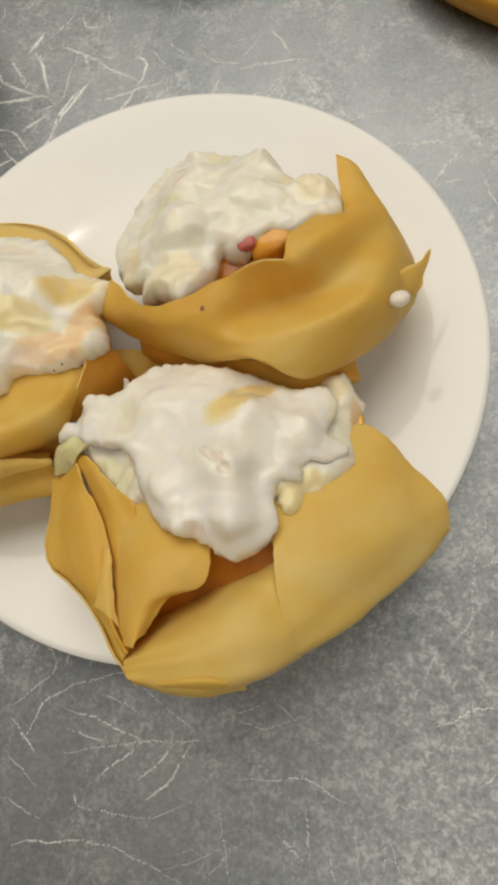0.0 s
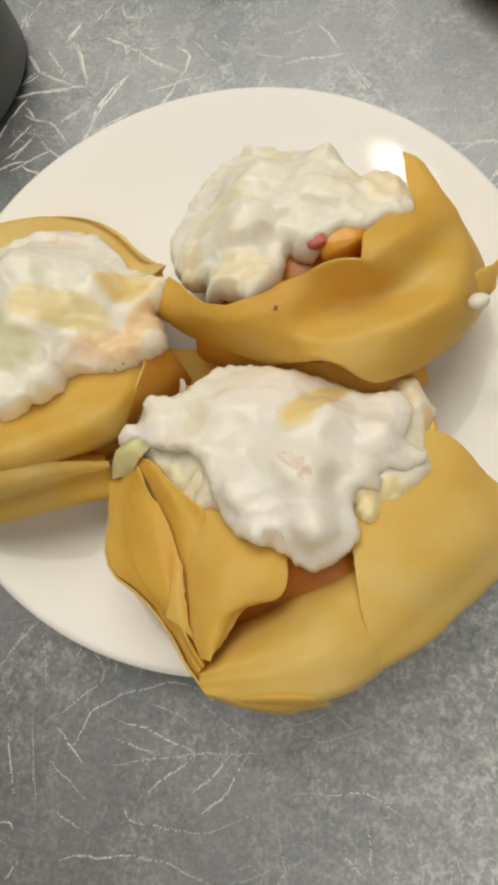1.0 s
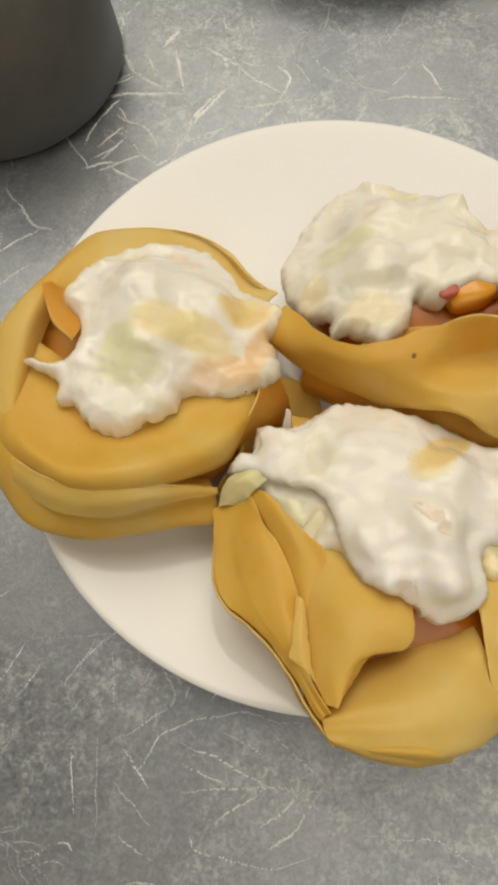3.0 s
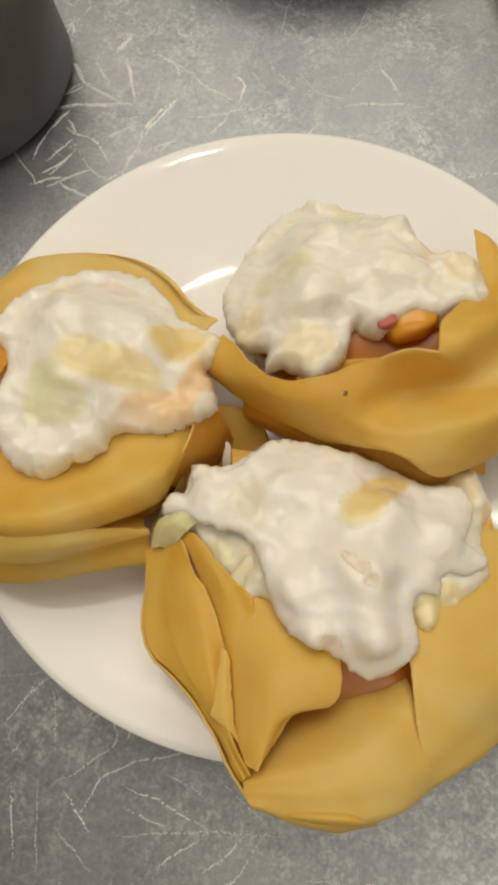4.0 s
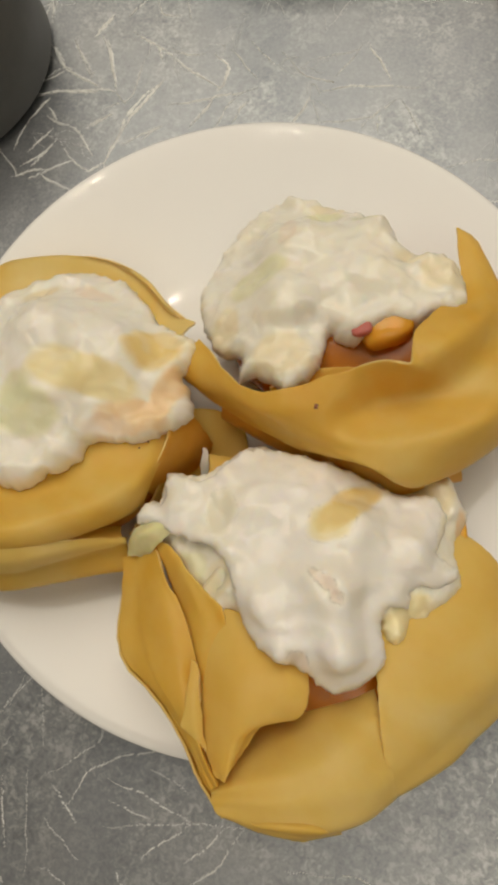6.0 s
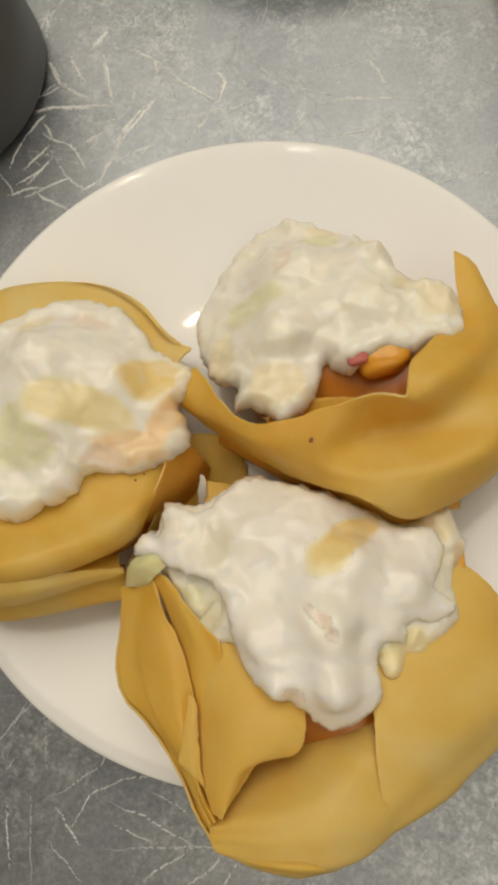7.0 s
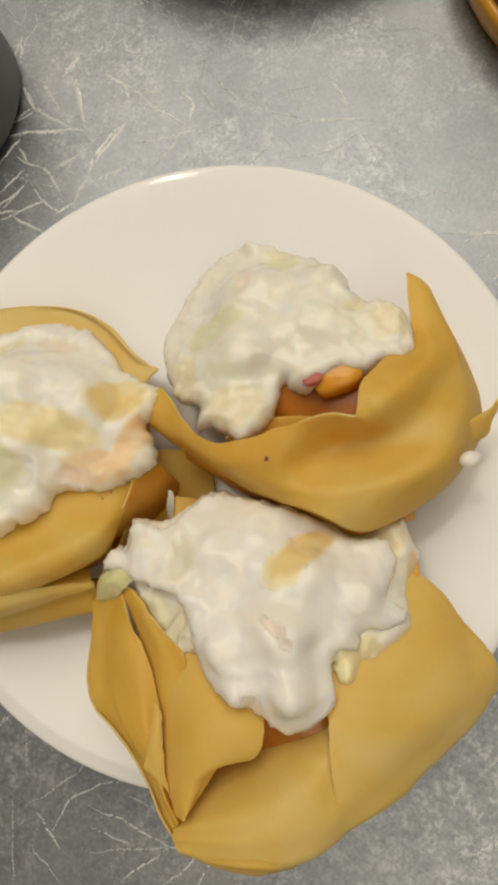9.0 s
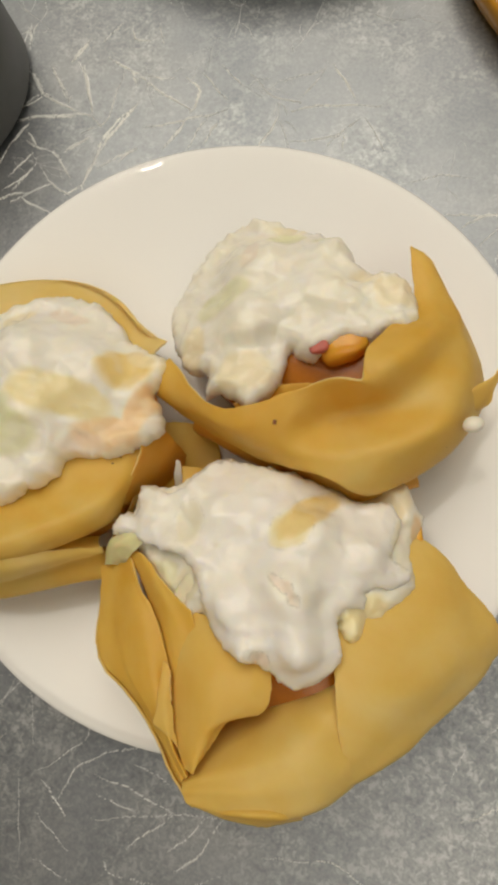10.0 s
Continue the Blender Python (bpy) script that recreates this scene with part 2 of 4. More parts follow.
def bag(name, rings, parent, mat):
    """A soft closed bag from rings in mm: height, centre x, y, radius x, y."""
    bm = bmesh.new()
    base, steps, rows = parent.location, 72, []
    keys = [Vector(r) for r in [(k[0], k[1], k[2]) for k in rings]]
    radii = [Vector((k[3], k[4], 0)) for k in rings]
    for j in range((len(rings) - 1) * 5 + 1):
        z, x, y = spline(keys, j / 5)
        rx, ry, _ = spline(radii, j / 5)
        row = []
        for k in range(steps):
            a = math.tau * k / steps
            q = Vector((x + max(rx, 0.2) * math.cos(a), y + max(ry, 0.2) * math.sin(a), z))
            q += noise.noise_vector(q * 0.07) * 1.2
            row.append(bm.verts.new(q * MM - base))
        rows.append(row)
    for a, b in zip(rows, rows[1:]):
        for k in range(steps):
            bm.faces.new((a[k], a[(k + 1) % steps], b[(k + 1) % steps], b[k]))
    bm.faces.new(rows[0][::-1])
    bm.faces.new(rows[-1])
    bmesh.ops.recalc_face_normals(bm, faces=bm.faces[:])
    return part(name, bm, mat, parent)


def dollop(name, outline, anchors, parent, kinds=(), lumps=(), rough=1.0, label="", chunky=1.0, shape=(4.2, 4.4, 4.6), veil=0.0):
    """A spooned mass of cream: outline in mm; anchors: known heights inside; lumps: x, y, radius, height; kinds: fruit that shows through."""
    ring = [Vector(p) for row in outline for p in row]
    sub = 12
    n = len(ring) * sub
    edge = [spline(ring, k / sub, True) for k in range(n)]
    edge = [e + Vector((noise.noise(e * 0.35), noise.noise(e * 0.35 + Vector((9, 4, 2))), 0)) * 0.9 * rough + Vector((noise.noise(e * 0.9), noise.noise(e * 0.9 + Vector((5, 1, 7))), 0)) * 0.45 * rough for e in edge]
    rim = np.array([(e.x, e.y, e.z) for e in edge])
    step = 0.62
    lo, hi = rim[:, :2].min(0), rim[:, :2].max(0)
    xs, ys = np.meshgrid(np.arange(lo[0], hi[0], step), np.arange(lo[1], hi[1], step))
    pts = np.stack([xs.ravel(), ys.ravel()], 1) + np.random.uniform(-0.2, 0.2, (xs.size, 2))
    nxt = np.roll(rim[:, :2], -1, 0)
    inside = np.zeros(len(pts), bool)
    for (ax, ay), (bx, by) in zip(rim[:, :2], nxt):
        cross = (ay > pts[:, 1]) != (by > pts[:, 1])
        inside ^= cross & (pts[:, 0] < (bx - ax) * (pts[:, 1] - ay) / (by - ay + 1e-12) + ax)
    pts = pts[inside]
    far = np.sqrt(((pts[:, None] - rim[None, :, :2]) ** 2).sum(-1)).min(1)
    pts = pts[far > 0.45]
    loop = [Vector((p[0], p[1])) for p in rim]
    found = geometry.delaunay_2d_cdt(loop + [Vector(p) for p in pts], [(k, (k + 1) % n) for k in range(n)], [list(range(n))], 1, 1e-5)
    flat = np.array([(v.x, v.y) for v in found[0]])
    gap = np.sqrt(((flat[:, None] - rim[None, :, :2]) ** 2).sum(-1))
    depth = gap.min(1)
    known = np.vstack([rim, np.repeat(np.array(anchors, float).reshape(-1, 3), 14, 0)])
    weight = 1 / (((flat[:, None] - known[None, :, :2]) ** 2).sum(-1) + 2.0) ** 1.5
    level = (weight * known[:, 2]).sum(1) / weight.sum(1)
    wide, rise, sink = shape
    curl = np.sqrt(1 - (1 - np.clip(depth / wide, 0, 1)) ** 2)
    height = level - sink + rise * curl + 1.6 * (1 - np.exp(-depth / 7))
    dents = [(k[1][0], k[1][1], 0.24 * (k[2][0] + k[2][1]), -0.7) for k in kinds if k[4] < 5]
    rng, heart, knobs = random.Random(len(ring) * 7 + 1), rim.mean(0), []
    for k in range(0, n, 9):
        e, inward = rim[k], (heart - rim[k])[:2]
        inward = inward / np.hypot(*inward) * rng.uniform(2.2, 5.0)
        knobs.append((e[0] + inward[0], e[1] + inward[1], rng.uniform(2.4, 4.4), rng.uniform(-0.5, 2.4) * (0.35 + 0.65 * chunky)))
    for x, y, r, h in [*lumps, *dents, *knobs]:
        height += h * np.exp(-((flat[:, 0] - x) ** 2 + (flat[:, 1] - y) ** 2) / (r * r) * 1.6)
    places = []
    for (x, y), z, d in zip(flat, height, depth):
        q = Vector((x, y, z))
        calm = min(1.0, 0.35 + d / 5)
        bend = Vector((noise.noise(q * 0.2), noise.noise(q * 0.2 + Vector((3, 8, 1))), 0)) * 2.5
        near = noise.voronoi((Vector((x, y, 0)) + bend) * 0.105)[0]
        knob = noise.voronoi((Vector((x, y, 0)) + bend) * 0.24)[0]
        edgy = 0.3 + 0.9 * math.exp(-d / 5) + 0.5 * max(0.0, noise.noise(q * 0.07 + Vector((4, 4, 0))))
        swirl = abs(noise.noise(Vector((x * 0.10, y * 0.17, 3)))) * 2.2
        bump = noise.noise(q * 0.06) * 1.3 + (0.7 - near[0]) * 2.2 * chunky + (0.45 - knob[0]) * 2.1 * edgy * (0.4 + 0.6 * chunky) - swirl * 0.55 + noise.noise(q * 0.38) * 0.3 * edgy
        side = noise.noise_vector(q * 0.25) * 0.5
        places.append(q + Vector((side.x, side.y, bump - 0.6)) * rough * calm)
    base = parent.location
    bm = bmesh.new()
    vs = [bm.verts.new(q * MM - base) for q in places]
    for face in found[2]:
        bm.faces.new([vs[k] for k in face])
    bmesh.ops.recalc_face_normals(bm, faces=bm.faces[:])
    if sum(f.normal.z for f in bm.faces) < 0:
        bmesh.ops.reverse_faces(bm, faces=bm.faces[:])
    mid = Vector(rim.mean(0))
    for shrink, drop in ((0.02, 2.2), (0.09, 4.6), (0.22, 6.5)):
        open_edges = [e for e in bm.edges if e.is_boundary]
        made = bmesh.ops.extrude_edge_only(bm, edges=open_edges)["geom"]
        for v in made:
            if isinstance(v, bmesh.types.BMVert):
                q = (v.co + base) / MM
                v.co = v.co + Vector(((mid.x - q.x) * shrink, (mid.y - q.y) * shrink, -drop + 2.0 * (shrink > 0.05))) * MM
    bmesh.ops.recalc_face_normals(bm, faces=bm.faces[:])
    tone = bm.verts.layers.float_color.new("tint")
    for v in bm.verts:
        q = (v.co + base) / MM
        share = veil * (1 + 0.5 * noise.noise(q * 0.2))
        colour = Vector(TINTS["pale"]) * share
        for kind, place, size, turn, proud in kinds:
            if proud > 5:
                continue
            a = radians(turn)
            dx, dy = q.x - place[0], q.y - place[1]
            warp = noise.noise_vector(q * 0.22)
            du = (dx * math.cos(a) + dy * math.sin(a) + warp.x * 1.1) / (size[0] * 0.56)
            dv = (dy * math.cos(a) - dx * math.sin(a) + warp.y * 1.1) / (size[1] * 0.56)
            far_off = math.hypot(du, dv)
            w = min(1.0, max(0.0, (1.22 - far_off) / 0.34)) * (0.8 + 0.3 * noise.noise(q * 0.3))
            share += max(w, 0)
            colour += Vector(TINTS[kind]) * max(w, 0)
        if share > 1e-4:
            colour /= share
        v[tone] = (*colour, min(0.92, share * 0.9))
    return part(name, bm, CREAM, parent, label)


def cream_top(cream, x, y):
    base = cream.parent.location
    near = [v.co.z for v in cream.data.vertices if (v.co.x + base.x - x * MM) ** 2 + (v.co.y + base.y - y * MM) ** 2 < (1.6 * MM) ** 2]
    near.sort()
    return (near[len(near) * 3 // 4] + base.z) / MM if near else None


def chunk(name, place, size, turn, mat, parent, label="", square=2.7):
    """A soft-edged cut piece of fruit; place and half sizes in mm."""
    bm = bmesh.new()
    bmesh.ops.create_cube(bm, size=2.0)
    bmesh.ops.subdivide_edges(bm, edges=bm.edges[:], cuts=7, use_grid_fill=True)
    m = pose(0, 0, 0, random.uniform(-14, 14), random.uniform(-14, 14), turn)
    at = Vector(place)
    top = parent.parent or parent
    for v in bm.verts:
        c = v.co
        r = (abs(c.x) ** square + abs(c.y) ** square + abs(c.z) ** square) ** (1 / square)
        q = Vector((c.x / r * size[0] / 2 * 1.08, c.y / r * size[1] / 2 * 1.08, c.z / r * size[2] / 2))
        q = at + m @ q
        q += (noise.noise_vector(q * 0.22) * 0.9 + noise.noise_vector(q * 0.6) * 0.2) * min(1, min(size) / 11)
        v.co = q * MM - top.location
    return part(name, bm, mat, parent, label)


# ---- setting ----
H = -0.75
part("floor", box((-2.4, -2.2, H - 0.1), (2.4, 2.4, H)), FLOOR_TILE, None, smooth=False)
tagged(bpy.data.objects["floor"], "grey-brown stone floor", "floor", "", "structure")
for name, lo, hi in (
    ("wall_north", (-2.5, 2.4, H), (2.5, 2.5, CEILING)),
    ("wall_south", (-2.5, -2.3, H), (2.5, -2.2, CEILING)),
    ("wall_east", (2.4, -2.2, H), (2.5, 2.4, CEILING)),
    ("wall_west", (-2.5, -2.2, H), (-2.4, 2.4, CEILING)),
):
    tagged(part(name, box(lo, hi), PLASTER, None, smooth=False), "plain warm grey plaster wall", "wall", "", "structure")
tagged(part("ceiling", box((-2.5, -2.3, CEILING), (2.5, 2.5, CEILING + 0.1)), CEIL_PAINT, None, smooth=False), "plain off-white ceiling", "ceiling", "", "structure")
for lx, ly, size, watts, colour, glow in LAMPS:
    lamp_ob = thing("unseen_ceiling_light", (lx, ly, CEILING - (0.021 if size > 0.5 else 0.14)), "unseen round ceiling light, switched on", "lamp", "ceiling lamps")
    part("trim_ring", lathe([(size * 0.5, 0), (size * 0.5 + 0.02, 0), (size * 0.5 + 0.02, -0.012), (size * 0.5, -0.02), (size * 0.5, 0)], 48), METAL, lamp_ob, "steel trim ring")
    if size < 0.5:
        part("stem", lathe([(0, 0.14), (0.006, 0.14), (0.006, 0), (size * 0.5, -0.001), (0, -0.0015)], 24), METAL, lamp_ob, "steel hanging stem")
    part("diffuser", lathe([(0, -0.008), (size * 0.49, -0.008), (size * 0.49, -0.002), (0, -0.002)], 48), GLOW[glow], lamp_ob, "glowing round diffuser")

# ---- table ----
table = thing("table", (0, 0.1, H), "table topped with silver-grey leaf-embossed film", "table")
TOP = -H
part("tabletop", box((-0.6, -0.45, TOP - 0.03), (0.6, 0.45, TOP), 0.004), TABLE, table, "silver-grey embossed film top", False)
for sx in (-0.52, 0.52):
    for sy in (-0.37, 0.37):
        part("leg", box((sx - 0.025, sy - 0.025, 0), (sx + 0.025, sy + 0.025, TOP - 0.03), 0.004), METAL, table)

VEIN_FAR = [
    [(-91.3, 135.3), (-81.5, 120.8)],
    [(-81.1, 137.2), (-75.1, 127.4), (-71.7, 114.3)],
    [(-62.8, 134.4), (-63.4, 121), (-65.4, 111.9), (-73.9, 106.6)],
    [(-54.4, 120.8), (-60.9, 108.7), (-64.8, 99.7)],
    [(-69.7, 139.9), (-58.3, 134.6), (-43.8, 124.8), (-33.9, 118.5)],
    [(-59, 134.6), (-56.7, 129.8)],
    [(-37.8, 133.5), (-32.5, 128.1), (-32, 121.3), (-33.8, 117.8)],
    [(-51.4, 132.1), (-41.4, 132.6)],
    [(-49.9, 110.1), (-35.7, 114.3), (-20.1, 119.9)],
    [(-35.1, 114.3), (-40.9, 101.9)],
    [(-26.9, 116.8), (-32.9, 101.7)],
    [(-21.9, 115.8), (-26.8, 105.4)],
    [(-1.2, 117.6), (-7, 104.7)],
]
VEIN_FAR_B = [
    [(-25, 138.9), (-15.6, 130.3)],
    [(-13.9, 135.2), (-6.2, 128.1), (2.6, 124.5), (6.2, 124)],
    [(13.4, 141.9), (9.8, 132.9), (5.9, 126.7)],
    [(-0.9, 133.1), (12.6, 138.5)],
    [(3.2, 120.5), (14.4, 123.8), (36.2, 124.3)],
    [(27.7, 119.3), (21.6, 112.4), (15.7, 104.9)],
    [(29.9, 119.4), (34, 113.1), (38.1, 106.4)],
    [(23.3, 112.5), (23.5, 106.1)],
    [(4.8, 108.1), (21.7, 111.8)],
    [(15.8, 141.4), (25.6, 127)],
    [(-32.4, 135.1), (-20.8, 124.6)],
    [(43.6, 93.5), (56, 98.2), (67.8, 98.4)],
    [(59.1, 84), (77.2, 84.8)],
    [(71.5, 73.8), (77.5, 79.9)],
    [(64.9, 78.8), (71.6, 83.4)],
]
VEIN_FAR_C = [
    [(-103.8, 154.1), (-101.7, 142.2)],
    [(-62.3, 155.5), (-60.3, 148.2), (-53.2, 148.5)],
    [(-51.9, 155.8), (-48.3, 146.5)],
    [(-100.2, 132.7), (-91.9, 123.1)],
    [(-100.2, 115.5), (-91.8, 122.3), (-80.8, 117.3), (-75.8, 115.4)],
    [(-100.4, 110.6), (-89.1, 113.3), (-77.3, 113.3)],
    [(-77.6, 99.5), (-70.4, 104.7)],
    [(-55.5, 100.3), (-50.3, 102.6)],
    [(-100.1, 100.8), (-94.8, 109.5)],
    [(-90.1, 100.1), (-94.2, 106.7)],
    [(-78.6, 147.5), (-83.7, 137.1)],
    [(-66.9, 155.3), (-73.7, 146.2)],
    [(66.6, 81.4), (74.6, 85.1), (85.6, 83.9)],
    [(85.6, 82.7), (77.5, 68.4)],
    [(77.5, 67.8), (87.4, 70.9)],
    [(92.8, 71.2), (97.3, 58)],
]
VEIN_SIDE = [
    [(-140.2, 148.5), (-137, 139.5), (-137.9, 129.4)],
    [(-124.1, 149.6), (-127.6, 132)],
    [(-105.1, 152.8), (-104.7, 141.8)],
    [(-141, 122.1), (-132.7, 120.9), (-121.5, 108.9)],
    [(-143.6, 96), (-129.4, 109.1)],
    [(-116.4, 111), (-121.4, 100.5)],
    [(-116.9, 96.8), (-112.7, 91.4), (-102.6, 81.2), (-99.5, 76.8)],
    [(-111, 98.1), (-112.7, 91.4)],
    [(-125.4, 89.4), (-111.9, 88.3)],
    [(-100.6, 100.7), (-103.5, 87.4)],
    [(-89.3, 90.4), (-98.5, 80.8)],
    [(-130.2, 79.3), (-127.1, 73.3)],
    [(-100.8, 76.7), (-89.1, 80.9)],
    [(-122.3, 37.5), (-109.8, 48.7)],
    [(-119.3, 23.5), (-110.2, 34)],
    [(-127.9, 64.6), (-112.7, 50.9), (-105.5, 49.2)],
]
VEIN_CUP = [
    [(-99.1, 132.2), (-91.3, 121.7)],
    [(-91.3, 121.7), (-100.2, 116.1)],
    [(-91.3, 121.7), (-79.1, 116.6)],
    [(-99.4, 109.9), (-88.4, 113.6), (-78.5, 114.2), (-72.2, 114.5), (-65.6, 110)],
    [(-90.2, 135.2), (-82.2, 120.2), (-80.2, 122.2)],
    [(-90.6, 97.4), (-97.5, 87.2)],
    [(-90.6, 97.4), (-79.7, 84.9), (-72.6, 81.3)],
    [(-94.5, 76.7), (-79.7, 84.9)],
    [(-90.9, 78.8), (-78.1, 72.7)],
    [(-95, 81.4), (-87.8, 92.8)],
    [(-94, 102.1), (-81.7, 96.8), (-73.5, 87.8)],
    [(-78, 98.3), (-70.2, 104.8)],
    [(-54.5, 120.5), (-63.7, 106.5), (-66.6, 93), (-68.6, 83.4)],
    [(-64.4, 93.2), (-50.4, 101.9)],
    [(-56.9, 94.9), (-53.5, 100.5)],
    [(-74.3, 81.2), (-68.5, 85.8)],
    [(-101.4, 141.9), (-102.7, 150.5), (-101.2, 154.6)],
    [(-111.6, 146.2), (-104.1, 151.2)],
    [(-83.5, 137.4), (-79.1, 147.4)],
    [(-78.5, 136.4), (-70.5, 114.6)],
]
VEIN_LEAF = [
    [(-34.2, -114.9), (-27.4, -103.1), (-12.1, -95.8), (8.2, -95)],
    [(-2.3, -96), (6.8, -102.3), (15.3, -107.4)],
    [(-22.2, -117.1), (1.7, -111.6), (21, -108.8)],
    [(-23.7, -105.2), (-13.4, -107.4), (-5, -109.6), (0.9, -111.4)],
    [(-12.2, -100.4), (-1.7, -104.6)],
    [(-21.9, -110.4), (-9.9, -113.4)],
    [(1, -112.1), (-10.8, -122.4)],
    [(10.4, -111.1), (1.6, -121.2)],
    [(15.6, -109.5), (10, -119.7), (4, -126.3)],
    [(-23.9, -90.9), (-24.5, -94.1)],
    [(-16.7, -90.7), (-17.5, -93.7)],
]
VEIN_LEAF_B = [
    [(-75.8, -87.1), (-51.1, -81.6), (-48.8, -79.6)],
    [(-49.5, -80.5), (-60.6, -97.1)],
    [(-49.3, -81.3), (-44.4, -100.7)],
    [(-33.3, -86.9), (-28.8, -96.4), (-41.7, -107.5)],
    [(-47.6, -107.5), (-41, -132)],
    [(-53.7, -110.8), (-48.6, -127.7)],
    [(-73.2, -139.4), (-62.1, -133.8)],
    [(-62.5, -144.4), (-50.1, -135.1), (-46.6, -135.9)],
    [(-43.9, -143.6), (-47.2, -149.7)],
    [(-39.1, -118.7), (-27.6, -126.7)],
    [(-81.2, -103.1), (-76.6, -94.2), (-74.4, -88.9)],
    [(-89, -82.8), (-83.8, -75)],
    [(-82.2, -93.5), (-87.6, -87.7)],
    [(-68, -92.7), (-73.6, -105)],
    [(-54.1, -83.8), (-56.5, -92.4)],
    [(-53.3, -98.3), (-55.3, -104.2)],
    [(-35.8, -87.3), (-36.6, -91.4)],
]
VEIN_NEAR = [
    [(25.5, -102.1), (36.1, -97.2)],
    [(25.5, -102.1), (35.1, -104.1), (48.4, -97.6)],
    [(37.6, -96.6), (43.3, -101)],
    [(27.8, -117.4), (46.6, -115.7), (58.5, -120)],
    [(24.7, -124.6), (26.5, -133.6), (29.5, -141.8)],
    [(47, -121.6), (49.3, -134.1)],
    [(53.2, -128.5), (55.2, -137.9)],
    [(58.7, -123.9), (62.1, -136.9)],
    [(40.2, -129), (47.9, -134.3)],
    [(44.2, -123.3), (45.8, -135.9)],
    [(67.3, -126.5), (67.5, -133.9)],
    [(68.6, -126.3), (71.6, -133.3)],
]
VEIN_NEAR_B = [
    [(91, -35.2), (92.4, -44.8), (89.4, -56), (88.5, -71), (84.9, -77.2)],
    [(92.3, -55.7), (95.6, -53.9)],
    [(76.3, -88.1), (79.1, -79.2)],
    [(80, -98.7), (87.7, -93.8), (95, -91.6)],
    [(90.4, -110.6), (94.7, -107.5)],
    [(-32.2, -142), (-22.7, -139.3), (-4.9, -138.1), (16.1, -142.8)],
    [(-16.5, -127.4), (-12.8, -129.7), (5.1, -130), (17, -124.3)],
    [(-37.3, -130.2), (-25.4, -134.2)],
    [(-39.1, -109.8), (-30.3, -117.7)],
]


def embossing(groups):
    """Raised stitched veins in the table film: short slanted beads along each wavering stroke, thinning out at its ends."""
    verts, faces = [], []
    rng = random.Random(5)
    for strokes, width in groups:
        for stroke in strokes:
            pts = [Vector((x, y, 0)) for x, y in stroke]
            length = sum((b - a).length for a, b in zip(pts, pts[1:]))
            count = max(4, int(length / 0.62))
            fade, odd = rng.uniform(0.6, 1.15), rng.uniform(0, 90)
            for k in range(count + 1):
                t = k / count * (len(pts) - 1)
                q = spline(pts, min(t, len(pts) - 1.001))
                ahead = (spline(pts, min(t + 0.05, len(pts) - 1.0001)) - spline(pts, max(t - 0.05, 0))).normalized()
                if rng.random() < 0.10 + 0.25 * max(0.0, noise.noise(q * 0.25 + Vector((odd, 0, 0)))):
                    continue
                across = Vector((-ahead.y, ahead.x, 0))
                q += across * (noise.noise(q * 0.12 + Vector((0, odd, 0))) * 1.1 + noise.noise(q * 0.5) * 0.3) + Vector((rng.gauss(0, 0.1), rng.gauss(0, 0.1), 0))
                taper = min(1.0, 0.45 + 2.2 * min(k, count - k) / count)
                turn = rng.uniform(0.3, 0.8)
                long = Vector((ahead.x * math.cos(turn) - ahead.y * math.sin(turn), ahead.x * math.sin(turn) + ahead.y * math.cos(turn), 0))
                side = Vector((-long.y, long.x, 0))
                a, b = width * fade * taper * rng.uniform(0.75, 1.25), width * fade * taper * rng.uniform(0.35, 0.58)
                n = len(verts)
                for grow, z in ((1.0, 0.00001), (0.55, 0.00022)):
                    for e in range(8):
                        w = math.tau * e / 8
                        c = q + long * a * grow * math.cos(w) + side * b * grow * math.sin(w)
                        verts.append((c.x * MM, c.y * MM, z))
                for e in range(8):
                    f = (e + 1) % 8
                    faces.append((n + e, n + f, n + 8 + f, n + 8 + e))
                faces.append(tuple(range(n + 8, n + 16)))
    mesh = bpy.data.meshes.new("vein_embossing")
    mesh.from_pydata(verts, [], faces)
    mesh.materials.append(VEIN)
    for poly in mesh.polygons:
        poly.use_smooth = True
    ob = new("vein_embossing", mesh)
    ob.parent = table
    ob.location = (0, -0.1, TOP)
    return tagged(ob, "raised stitched silver leaf veins in the table film", "", "", "stuff")


def sprigs(seed, x0, x1, y0, y1, count, inner):
    """Loose leaf sprays: a bent stem with slanted side veins, kept clear of the plate."""
    rng, out = random.Random(seed), []
    for k in range(count):
        x, y, a = rng.uniform(x0, x1), rng.uniform(y0, y1), rng.uniform(0, math.tau)
        length, bend = rng.uniform(14, 30), rng.uniform(-0.5, 0.5)
        stem = []
        for s in range(5):
            stem.append((x, y))
            x, y = x + math.cos(a) * length / 4, y + math.sin(a) * length / 4
            a += bend / 4
        out.append(stem)
        for s in range(1, 5):
            for side in (-1, 1):
                if rng.random() < 0.3:
                    continue
                w = a - bend * (4 - s) / 4 + side * rng.uniform(0.5, 0.95)
                reach = rng.uniform(5, 11)
                px, py = stem[s - 1] if s < 4 else stem[3]
                out.append([(px, py), (px + math.cos(w) * reach * 0.5, py + math.sin(w) * reach * 0.5), (px + math.cos(w - side * 0.25) * reach, py + math.sin(w - side * 0.25) * reach)])
    return [s for s in out if all(math.hypot(*p) > inner for p in s)]


